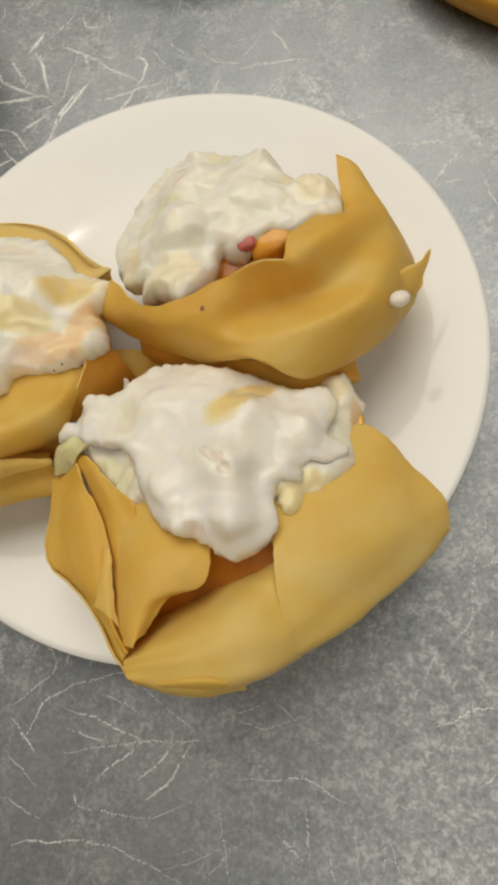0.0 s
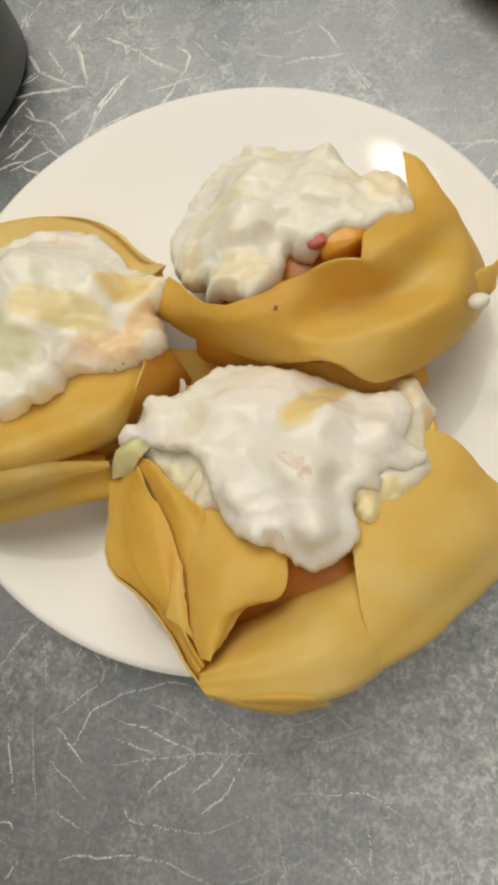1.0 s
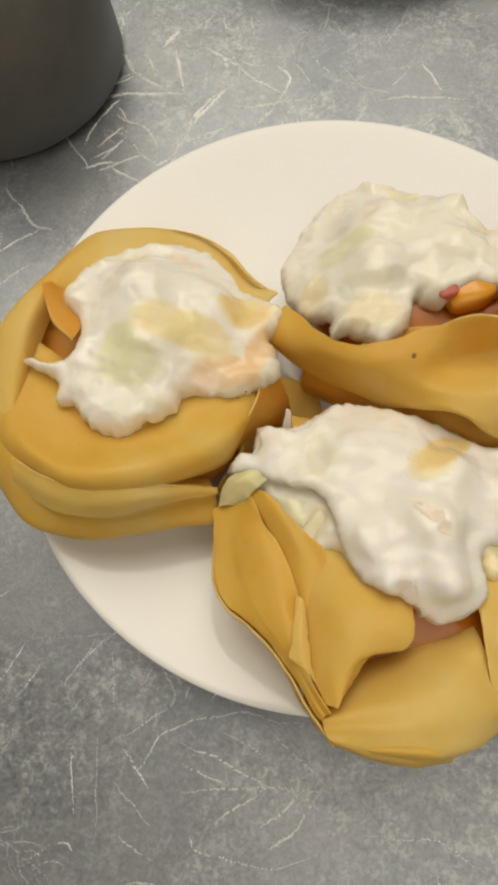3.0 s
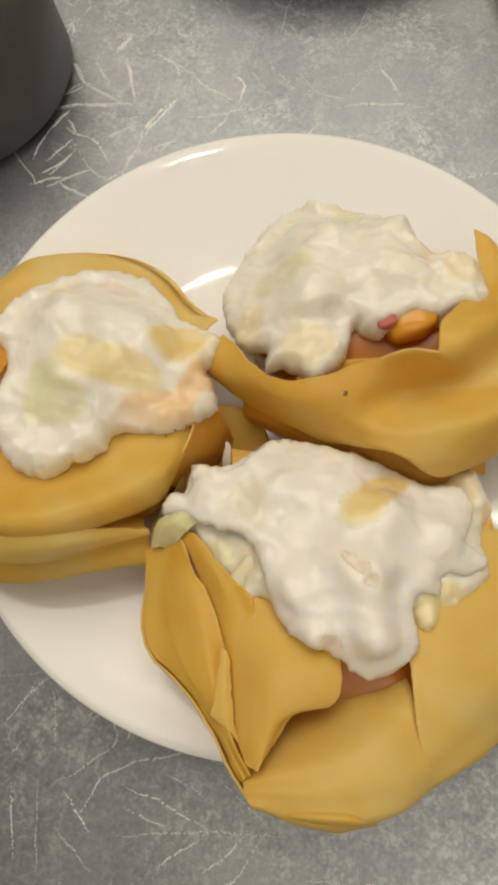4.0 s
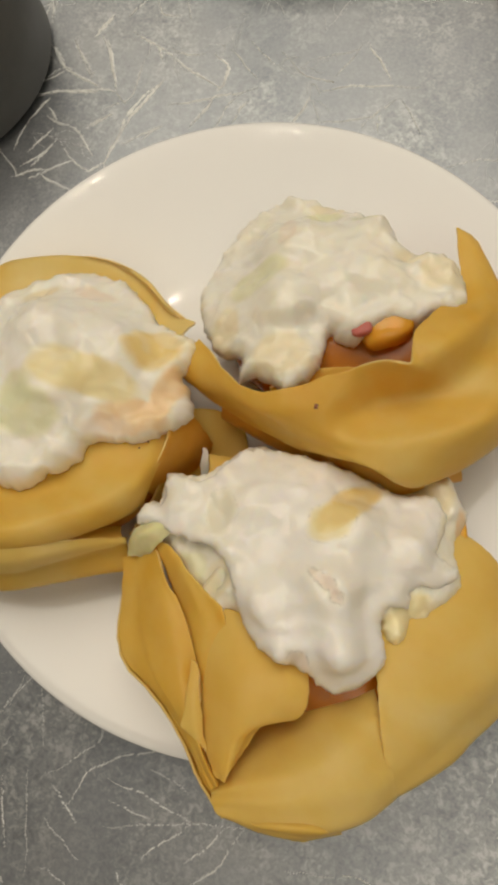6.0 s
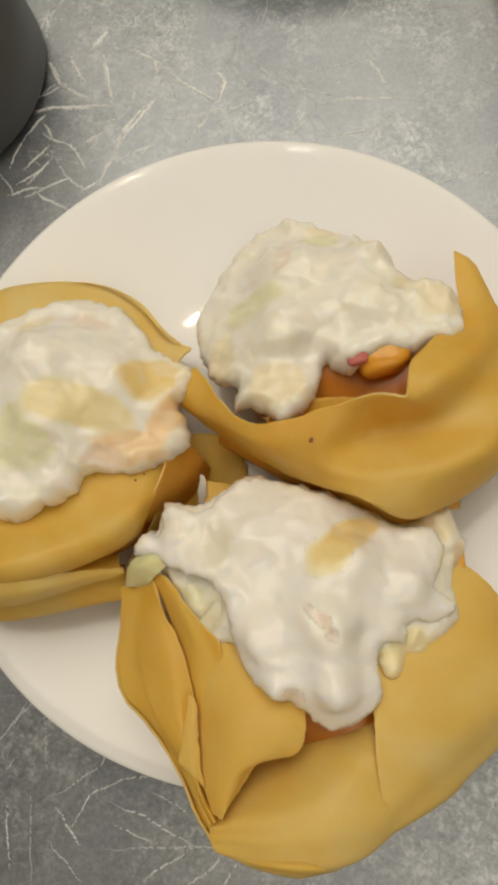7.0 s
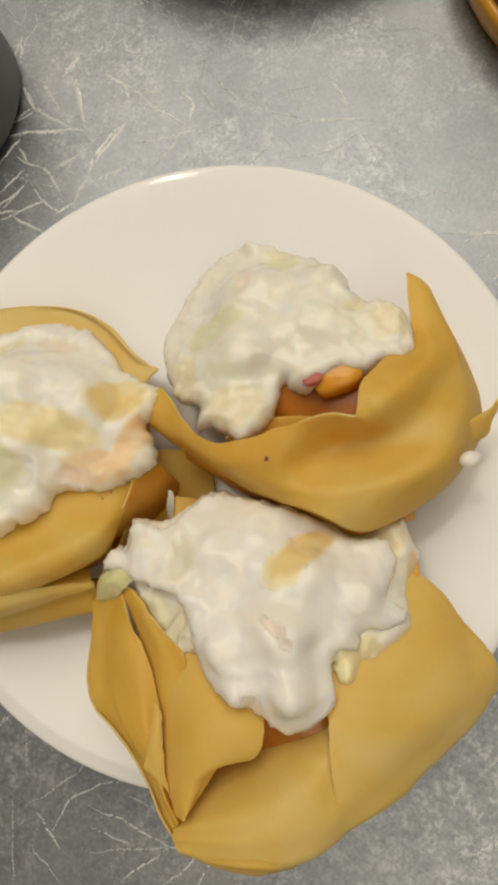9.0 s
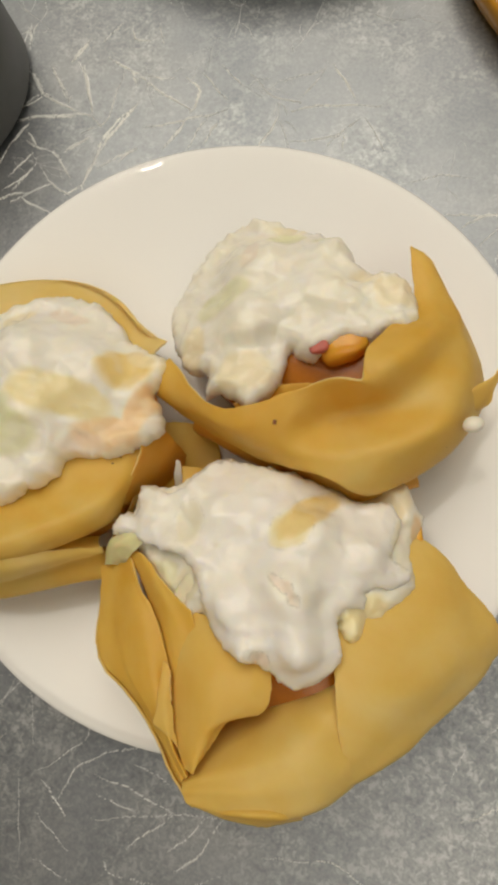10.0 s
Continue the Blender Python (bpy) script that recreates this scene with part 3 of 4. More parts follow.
embossing((
    (VEIN_FAR, 0.84), (VEIN_FAR_B, 0.68), (VEIN_FAR_C, 0.78), (VEIN_SIDE, 0.7), (VEIN_CUP, 0.84), (VEIN_LEAF, 0.42), (VEIN_LEAF_B, 0.34), (VEIN_NEAR, 0.3), (VEIN_NEAR_B, 0.42),
    (sprigs(3, -190, 40, 105, 215, 12, 80), 0.3), (sprigs(8, -40, 190, 100, 215, 9, 80), 0.28), (sprigs(12, -170, -70, -60, 100, 6, 80), 0.28), (sprigs(21, -110, 130, -160, -90, 6, 80), 0.22),
))

# ---- plate ----
plate = thing("plate", (0, 0, 0), "round white glossy plate with a raised rounded rim", "plate")
PROFILE = [
    (0.0, 11.0), (28, 11.0), (40, 11.1), (49, 11.75), (58, 13.2), (68, 15.5), (78, 18.2), (84.5, 20.0), (88, 20.75), (89.5, 20.8), (90.3, 20.1), (90.2, 18.2), (89.2, 17.4),
    (86, 16.6), (78, 13.6), (68, 9.0), (60, 5.6), (57, 4.0), (56, 0.4), (55, 0.2), (53, 0.4), (52, 4.5), (40, 5.5), (0, 5.5),
]
RIM = [Vector((r, z, 0)) for r, z in PROFILE]
SMOOTH = [spline(RIM, k / 5) for k in range((len(RIM) - 1) * 5 + 1)]
part("dish", lathe([(max(p.x, 0.0) * MM, p.y * MM) for p in SMOOTH], 200), CHINA, plate)

# ---- the three filled crepe pouches ----
GROUP = "filled crepe pouches on the plate"


LAYER = (6.5, 1.7, 1.2)


def fruit(kinds, cream):
    """The pieces that break the surface; those with no height of their own only show through the cream."""
    words = {"yellow": "yellow mango piece", "orange": "orange peach piece", "pink": "pink fruit piece", "green": "pale green melon piece", "pale": "cream-covered apple piece", "thin": "mango piece under thin cream"}
    for kind, place, size, turn, proud in kinds:
        if proud <= 0:
            continue
        x, y, z = place
        top = cream_top(cream, x, y)
        if top is not None and proud < 5:
            z = top - size[2] / 2 + proud - 0.4
        chunk("fruit_piece", (x, y, z), size, turn, FRUIT[kind], cream, words[kind], 3.2 if proud > 5 else 4.5)


P3_RIGHT = [
    [(38, -48.4, 43), (44.1, -43.8, 41), (50.1, -36.1, 38), (55.1, -25, 32)],
    [(39.5, -59.8, 47), (48.2, -53.5, 45), (57.6, -44.2, 41), (62.9, -29.4, 32)],
    [(41.1, -69.9, 48), (52.1, -62.7, 46), (64.8, -50.5, 41), (69.3, -36.4, 30)],
    [(43.3, -78.4, 47), (54.7, -69.7, 43), (70.2, -54.9, 36), (77.1, -43.8, 29)],
    [(45.3, -83.1, 42), (57.5, -73.7, 37), (71.5, -61.4, 30), (78.9, -51.1, 26)],
    [(41.9, -80.7, 22), (53.3, -67.9, 20), (66.5, -53.1, 18), (71.7, -41.5, 19)],
]
P3_FRONT = [
    [(5, -80.3, 34), (16.0, -73.4, 33), (25.2, -66.8, 34), (38.9, -59.3, 37)],
    [(9.0, -85.6, 48), (21.8, -78.6, 48.4), (30.0, -72.8, 47.4), (40.4, -65.4, 45)],
    [(9.8, -86.8, 49.5), (23.8, -82.0, 52), (33.8, -76.2, 51), (42.2, -72, 47)],
    [(10.6, -88.2, 50), (25.2, -85.7, 53), (36.6, -82, 51), (44.4, -78.3, 47)],
    [(12.9, -90.3, 48), (27.2, -92.2, 48), (37.8, -88.3, 46), (45.8, -83.1, 41)],
    [(9.1, -91, 24), (23.7, -91.6, 21), (34.1, -86.8, 20), (41.8, -80.8, 20)],
]
P3_LEFT = [
    [(1.4, -51.4, 41), (12.3, -53.4, 44), (20.8, -57.5, 46), (26, -60.1, 46)],
    [(0.6, -59.5, 42.2), (11, -62.8, 49), (20.6, -64.5, 50), (26.6, -66.1, 48)],
    [(1.9, -68, 43.8), (11.6, -72.1, 51), (18.6, -70.4, 51), (24.2, -69.8, 48)],
    [(4.9, -76.3, 46), (10.9, -78, 51), (14.4, -75.4, 51), (17.6, -72.8, 48)],
    [(9.8, -83.3, 50), (12.2, -83.3, 52), (13.0, -82.0, 51.4), (13.7, -80.8, 49)],
]
P3_PLEAT = [
    [(-23.4, -45.6, 31), (-21.2, -44.3, 32.2), (-19.7, -43.2, 33.2), (-17.7, -41.8, 35), (-14.8, -40.7, 38)],
    [(-20.3, -57.5, 34), (-15.3, -57.6, 37.5), (-12.4, -57, 39.6), (-6.3, -55.8, 43), (-1.1, -57.2, 43.5)],
    [(-16, -66, 38), (-9.2, -67.4, 42), (-6.9, -67.4, 43.6), (-1.4, -67.1, 46), (2.3, -69.8, 45)],
    [(-1.7, -75.8, 44), (0.8, -76.4, 46.2), (2.3, -76.9, 47.3), (5.1, -77.7, 49), (6.6, -79.9, 47)],
    [(9.1, -86.3, 49), (9.7, -85.8, 50), (10, -85.4, 50), (10.7, -84.7, 51), (11, -84.3, 50)],
]
P3_OUTER = [
    [(-21.6, -47, 31), (-21, -50, 24), (-20.2, -50.4, 18)],
    [(-20.2, -58.1, 34), (-18.8, -57.6, 26), (-17.3, -57.9, 18)],
    [(-16, -66.4, 38), (-14.2, -66, 28), (-11, -65, 19)],
    [(-1.6, -76.3, 44), (-4.9, -73.5, 30), (-3.5, -71.6, 20)],
    [(4.5, -82.3, 47), (1.6, -79.4, 32), (2, -76.7, 21)],
    [(9.4, -86.9, 49), (6.9, -86.3, 33), (6.3, -84.4, 22)],
    [(13.5, -90.5, 48), (11.7, -88.6, 35), (10.2, -87.2, 22)],
]
P3_INNER = [
    [(-15.7, -39.7, 37), (-9.3, -40.5, 40), (-1.9, -46.8, 42), (5.5, -52, 44)],
    [(-7, -50.3, 38), (-1.8, -52.1, 42), (2.9, -56.6, 44), (7.2, -59.5, 44)],
    [(-1.4, -63.5, 40), (2, -64.2, 44), (4.6, -66.5, 45), (9, -67.9, 44)],
    [(2.7, -75.6, 42), (5.3, -75.2, 46), (6.7, -76.2, 46), (8.8, -76.2, 44)],
]
P3_LENS = [
    [(17.1, -88.8, 49.5), (24.9, -86.7, 51.2), (31.5, -86.3, 50.6), (35.2, -87.9, 47.2)],
    [(19.8, -89.9, 51.8), (25.6, -88.7, 53.3), (31.4, -88.2, 52.5), (35.7, -88.9, 48.2)],
    [(21.1, -91.4, 49), (26.3, -91.8, 49.5), (30.6, -91.4, 49), (36.3, -90.2, 47)],
]
P3_FRILL = [
    [(0.3, -62.8, 46.5), (1.4, -63.3, 47), (2.2, -64.5, 47)],
    [(0.8, -74.9, 48), (3.1, -73.9, 48.5), (4.7, -73.4, 48)],
    [(1.7, -76.7, 48), (5.1, -77.7, 49), (7.4, -79.5, 48.5)],
]
P3_CREAM = [
    [(5.3, -13, 36), (20.4, -14, 38), (28.7, -15.1, 36), (37.1, -17.4, 34.5), (42.7, -17.1, 33), (46.7, -15.1, 34), (51.5, -13.6, 35), (55.7, -17.5, 34), (57.8, -22.7, 34), (55.7, -31.2, 36), (56.5, -36.1, 40), (55.1, -40.8, 41), (49.2, -47.6, 43), (43.7, -53.7, 43), (38.7, -48.9, 46), (40, -57.1, 49), (35, -62.2, 50), (29.9, -63.6, 50), (24.4, -60.9, 50), (14.1, -58.2, 49)],
    [(8.4, -52.3, 47), (3.2, -54.4, 44), (-2, -50.8, 42), (-7.5, -45.3, 40), (-14.9, -37.8, 38), (-19.6, -37.4, 36), (-21.2, -34.6, 36), (-18.7, -31, 37), (-15.4, -30, 38), (-15.1, -23.2, 38), (-7, -22.5, 40), (1.7, -15.4, 38)],
]
P3_LAYER = [
    [(6, -14.2, 38), (19.5, -15.4, 40.5), (29.1, -16.8, 39), (36.8, -19.6, 39), (42.8, -20.4, 39), (47.4, -19.2, 39), (51.4, -23.8, 40), (49.7, -32.3, 43), (54.8, -35.7, 42)],
    [(50, -39.7, 44), (44.6, -40.5, 46), (44, -44.9, 46), (39.5, -45.6, 47), (38.7, -49.3, 48), (40, -57.1, 49.5), (35, -62.2, 50), (29.9, -63.5, 50), (24.3, -60.8, 50), (14.8, -57.9, 49.5), (9.7, -52.6, 49), (6.1, -45.3, 49), (2.2, -40, 48), (-7.4, -38, 44), (-14.4, -36.1, 41), (-19.5, -36.8, 39), (-18.2, -31.8, 39), (-13.7, -31.1, 40), (-13.5, -24.6, 40), (-4.5, -24.4, 42), (1.1, -17.5, 40)],
]
P3_FRUIT = [
    ('green', (-5.5, -46.5, 40.0), (11, 9, 8), 20, 0),
    ('pale', (-6.8, -29.2, 41.0), (7, 8, 6), 10, 0),
    ('pale', (3.2, -46.7, 43.0), (5, 9, 6), -20, 0.3),
    ('thin', (44.4, -48.0, 43.0), (12, 8, 8), 50, 0),
    ('pale', (48.1, -19.1, 33.0), (10, 8, 6), 30, 0),
    ('orange', (56.4, -26.7, 33.0), (3, 9, 5), 10, 0.2),
]
P3_SHOW = [
    ('yellow', (29.4, -25.3, 47.0), (14, 5.5, 6), 42, 0),
    ('thin', (25.4, -29.7, 49.0), (9, 7, 7), 30, 0),
    # The next two tint the shade of a fold into the cream.
    ('pink', (25.3, -42.1, 53.0), (6, 1.7, 5), -25, 0),
    ('pink', (28.6, -44.7, 53.0), (2.2, 2.2, 5), -25, 0),
    ('pink', (22.9, -58.6, 51.0), (4, 3.4, 5), 0, 0),
    ('clear', (1.3, -31.4, 44.0), (6, 9, 5), 0, 0),
    ('pale', (52.3, -27.3, 42.0), (5, 12, 5), 0, 0),
]
P3_TIP = [
    [(-12.5, -32.6, 42), (-9.7, -33, 43), (-7.1, -34.6, 42)],
    [(-17.1, -36.1, 39.5), (-14.1, -35.8, 42.2), (-11.3, -38, 41)],
    [(-20.7, -39.8, 37.0), (-17.7, -39.9, 40), (-14.7, -41.9, 38.5)],
    [(-21.5, -45.6, 34), (-19.3, -45.2, 36), (-17.3, -44.6, 35)],
]
P3_TUCK = [
    [(-7.8, -15.1, 24), (-1.9, -14.9, 24), (5.8, -14.7, 24)],
    [(-6.9, -20.1, 26), (0.3, -20.7, 27), (7.9, -21, 27)],
    [(-8.1, -27.9, 28), (1.1, -28.1, 29), (8.5, -28.4, 29)],
]
pouch = thing("crepe_pouch", (0.028, -0.05, 0.012), "pleated yellow egg crepe pouch overhanging the plate rim, topped with cream", "dessert", GROUP)
bag("filling", [(12, 28, -48, 20, 16), (15, 28, -50, 30, 24), (22, 28, -55, 34, 25), (30, 28, -57, 36, 25), (37, 28, -55, 32, 22), (41, 28, -52, 22, 14), (42, 28, -50, 4, 3)], pouch, FILLING)
sheet("right_flap", P3_RIGHT, pouch, 0.6, 8, 0.35, CREPE_PALE, "paler crepe flap")
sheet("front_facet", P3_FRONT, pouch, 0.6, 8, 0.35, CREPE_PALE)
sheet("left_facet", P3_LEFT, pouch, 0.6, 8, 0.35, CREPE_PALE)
sheet("pleat", P3_PLEAT, pouch)
sheet("outer_pleat", P3_OUTER, pouch)
sheet("inner_pleat", P3_INNER, pouch)
sheet("folded_edge", P3_LENS, pouch, 0.4)
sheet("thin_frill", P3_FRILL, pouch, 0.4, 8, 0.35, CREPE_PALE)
sheet("back_tuck", P3_TUCK, pouch)
sheet("fruit_piece", P3_TIP, pouch, 2.6, 8, 0.9, FRUIT["green"], "pale green melon sliver")
topping = dollop("fruit_cream", P3_CREAM, [(27.8, -44.8, 51), (18.7, -58, 50), (31, -56, 51), (30, -27.5, 47.5), (14, -50, 49)], pouch, P3_FRUIT, [(29, -25, 9, -4.5)], 1.0, "fruit pieces bound in thin cream", 0.9, veil=0.3)
layer = dollop("cream_layer", P3_LAYER, [(27.8, -44.8, 55.2), (18.7, -59, 54.5), (31, -56, 55), (14, -50, 53), (30, -30, 51), (8, -32, 45.5), (44, -34, 48)], pouch, P3_SHOW, [(26.5, -43.5, 2.6, -0.9), (29.0, -46.0, 2.4, -1.4), (31.5, -56, 8, 1.6), (31.5, -23.5, 4.6, -1.1), (27.5, -27.5, 4.6, -1.5), (1.3, -31.4, 4.0, -1.3), (44, -41, 3.2, -1.2)], 0.9, "thick white whipped cream", 0.3, LAYER)
fruit(P3_FRUIT, topping)
fruit(P3_SHOW, layer)

P2_FOLD = [
    [(-14.1, 12.7, 34), (2.3, -2.4, 46), (18.4, 0.4, 51), (31.5, 4.8, 54), (37.1, 5.6, 54), (37.5, 13.6, 52), (43, 22.6, 47), (49.8, 29.4, 41), (47.6, 40.2, 37), (46.2, 50.3, 36)],
    [(-16.8, 7.6, 33), (3.9, -6.1, 45), (20.1, -4.5, 50.5), (31.2, 2.6, 48.5), (41, 5.1, 50.5), (42.5, 9.1, 53.5), (48.2, 16.4, 51.5), (54.2, 25.7, 45), (53.7, 35.9, 39), (50.8, 49, 35)],
    [(-18, 3.4, 30), (5.1, -7.1, 41), (20.9, -9.2, 48.5), (33.7, -1.3, 42.2), (45.6, 3.4, 43.5), (50.4, 7.1, 44.8), (54.6, 13.9, 45), (58.7, 23, 41.5), (59.8, 33, 37), (53.8, 46.6, 33)],
    [(-4.5, -3.9, 28), (9.5, -9, 37), (24.3, -13.2, 46.5), (37.5, -12.2, 48.8), (49.2, -8.1, 48.8), (56.9, -1.4, 47.6), (61.5, 9, 43), (64, 20, 37), (62.9, 31.6, 32), (56.4, 42.6, 31)],
    [(4.7, -7.4, 30), (16.6, -12.1, 34), (31.3, -16.2, 45), (43, -18.7, 41), (56.5, -9.6, 35), (64.2, -1.8, 33), (69, 7.4, 30), (69.2, 19.2, 28), (66.1, 30.1, 26), (59.4, 39.4, 28)],
    [(3, 0.7, 20), (14.9, -1.3, 21), (29.2, -0.6, 22), (41.6, -1.6, 21), (55, 6.4, 19), (61.8, 12.2, 18), (63.9, 19.3, 18), (64.1, 28.3, 18), (62.8, 35.7, 18), (57, 40, 20)],
]
P2_FIN = [
    [(69.2, 15.0, 37), (70.4, 16.6, 37.5), (71.8, 18.6, 37)],
    [(64.2, 10.9, 40), (68.1, 12.4, 38.5), (70.8, 13.8, 36.5)],
    [(63.8, 5.9, 38), (67.0, 7.6, 37), (69.2, 8.6, 35)],
    [(61.5, 1.6, 36), (64.4, 3.6, 35), (66.4, 5.3, 33)],
]
P2_INNER = [
    [(7.2, -0.5, 44), (15.5, 4.9, 44), (23.3, 6.1, 45), (31.3, 6.6, 47), (35.5, 6.8, 49)],
    [(8.5, -2.6, 40), (16.4, -0.3, 42), (24, 1.6, 44), (31.7, 4.1, 46), (35.8, 5.4, 48)],
]
P2_UNDER = [
    [(-7, 0, 28), (4, -4, 31), (14, -8, 34), (27.4, -12.6, 36), (35, -12.4, 37), (43.6, -15.1, 37), (54, -9, 32)],
    [(-7, -4, 22), (4, -8.5, 25), (14, -12.5, 28), (28.4, -16.2, 31), (35.5, -17.6, 32), (43.4, -19.2, 32), (56, -13, 27)],
    [(-6, -4, 15), (5, -8, 16), (15, -11, 17), (28, -14, 19), (36, -15, 20), (44, -16, 20), (55, -10, 18)],
]
P2_CREAM = [
    [(6.5, 59.8, 32), (13.6, 56.8, 33), (26.5, 52.1, 36), (35, 42, 40), (41, 41.1, 42), (48.3, 34.9, 45), (50.3, 27.4, 46), (48.7, 23.3, 46), (43.4, 21.8, 46), (38.1, 18.4, 46), (31.3, 18.1, 47), (24.8, 12.5, 47), (18.9, 14.4, 46), (18, 6, 48), (15.4, 1, 50), (11, -2.2, 50)],
    [(3.8, 1.4, 48), (-1, 0.2, 46), (-1.4, 6.6, 44), (-9, 9.4, 38), (-15.6, 19.7, 32), (-17.6, 28.4, 30), (-15.5, 37.7, 29), (-11.3, 49.2, 28), (-8.1, 54.1, 28), (-0.9, 59.4, 29)],
]
P2_FRUIT = [
    ('orange', (32.0, 18.2, 42.2), (11.5, 8.5, 7.5), 24, 9),
    ('pink', (26.0, 16.3, 45.4), (4.8, 4.2, 4.0), 20, 9),
    ('pale', (48.5, 34.3, 45.0), (13, 9, 8), 10, 0),
    ('pale', (41.9, 32.5, 46.0), (7, 8, 8), 10, 0),
    ('green', (-0.6, 27.5, 40.0), (13, 8, 8), 35, 0),
    ('pale', (13.2, 54.0, 35.0), (8, 4, 5), 0, 0),
    ('green', (13.0, 50.1, 36.0), (9, 4, 5), 0, 0),
    ('green', (25.0, 48.5, 38.0), (8, 4, 5), 0, 0),
    ('pale', (9.1, 6.7, 48.0), (12, 10, 8), 15, 0),
    ('pale', (-7.0, 13.0, 40.0), (6, 12, 8), 0, 0),
    ('pink', (4.6, 42.2, 40.0), (4, 10, 5), 0, 0),
    ('pale', (36.0, 37.7, 46.0), (9, 4, 5), 25, 0),
]
pouch = thing("crepe_pouch", (0.028, 0.022, 0.012), "yellow egg crepe pouch, gaping open, with cream and orange fruit", "dessert", GROUP)
bag("filling", [(12, 25, 22, 22, 14), (15, 26, 22, 34, 20), (22, 27, 22, 36, 23), (30, 28, 21, 36, 22), (36, 28, 21, 30, 18), (39, 28, 22, 20, 11), (40, 28, 22, 4, 3)], pouch, FILLING)
sheet("front_fold", P2_FOLD, pouch)
sheet("side_fin", P2_FIN, pouch)
sheet("inner_lip", P2_INNER, pouch)
sheet("under_fold", P2_UNDER, pouch, 0.6, 8, 0.35, CREPE_SHADED)
topping = dollop("fruit_cream", P2_CREAM, [(9, 20, 50), (26.6, 30, 48), (27, 45, 44), (8, 38, 43)], pouch, P2_FRUIT, [(20, 27, 7, 1.5), (10, 30, 2.5, -1.2)], 1.1, "cream with fruit pieces showing through", 0.8, veil=0.22)
fruit(P2_FRUIT, topping)

sheet("speck", [[(18.6, -6.6, 52.9), (19.4, -6.5, 52.9)], [(18.7, -5.6, 52.9), (19.2, -5.5, 52.9)]], pouch, 0.4, 4, 0.05, BROWN_RIM, "tiny dark brown speck")
chunk("cream_drop", (64.6, 0.8, 44.6), (4.8, 3.6, 3.4), 20, CREAM_PLAIN, pouch, "small white drop of cream", 2.0)

P1_BAG = [
    [(-85.8, -15, 38), (-79.5, -10, 38), (-66.4, -15, 38), (-50, -14.7, 38), (-33.1, -12.3, 37), (-22.1, -9.7, 36), (-16.3, -10.8, 34)],
    [(-83.3, -27.3, 41), (-77.5, -28.2, 43), (-62.1, -35.6, 42.5), (-46.9, -32.4, 41.5), (-31.8, -26.9, 40.5), (-20.7, -21.2, 38), (-17.1, -19.5, 35)],
    [(-79, -38.8, 41), (-73.4, -39, 45), (-57.5, -44.6, 48), (-42.3, -41.7, 48), (-29.6, -36.1, 46), (-21.5, -30.3, 41), (-18.6, -25, 35)],
    [(-75.9, -45, 37), (-69.8, -45.3, 41), (-56.4, -48.6, 44), (-42.2, -46.9, 44), (-30.5, -42.2, 42), (-23.3, -35.8, 37), (-20.8, -31.2, 31)],
    [(-73.4, -43.4, 30), (-68.3, -44, 32), (-57.9, -47.4, 34), (-45, -45.8, 34), (-33.2, -40.6, 33), (-26.3, -35, 29), (-23.8, -31.7, 25)],
]
P1_STRIP = [
    [(-83.7, -29.4, 38), (-72.9, -40, 39), (-60.7, -43.2, 40), (-47.3, -42.2, 40), (-34.8, -40.4, 37), (-25.7, -37.4, 30)],
    [(-82.6, -32.7, 42.5), (-70.4, -44.2, 43.5), (-57.8, -47.6, 45), (-45.1, -46.4, 44.5), (-33.1, -44.6, 41), (-23.6, -41.1, 33)],
    [(-84, -39.3, 38), (-71.4, -52.2, 39), (-58.4, -54, 39), (-45.5, -52.3, 38), (-34.8, -48.7, 36), (-22.7, -43.9, 30)],
    [(-83, -45.4, 32), (-70.2, -56.4, 33), (-58.4, -57.8, 32), (-45.1, -55.9, 31), (-33.8, -52.5, 29), (-21.7, -48.4, 27)],
    [(-82.9, -40.1, 20), (-74.3, -47.3, 19), (-63.4, -49, 19), (-50.6, -46.9, 18), (-37.8, -43.3, 18), (-26.7, -40, 18)],
]
P1_LIP = [
    [(-72, -43.6, 44.2), (-59, -47.4, 46), (-45.1, -46.2, 45.6), (-33.1, -44.2, 42.4), (-22.6, -40.6, 34.6)],
    [(-71.4, -46.8, 43.6), (-59.2, -50.6, 44.2), (-45.0, -49.6, 44), (-33.6, -46.8, 41.4), (-22.4, -41.4, 34.6)],
    [(-71.6, -49.4, 41.4), (-59.4, -53, 41.6), (-45.2, -52.0, 40.6), (-34.0, -48.4, 39.0), (-22.2, -42.3, 34.0)],
]
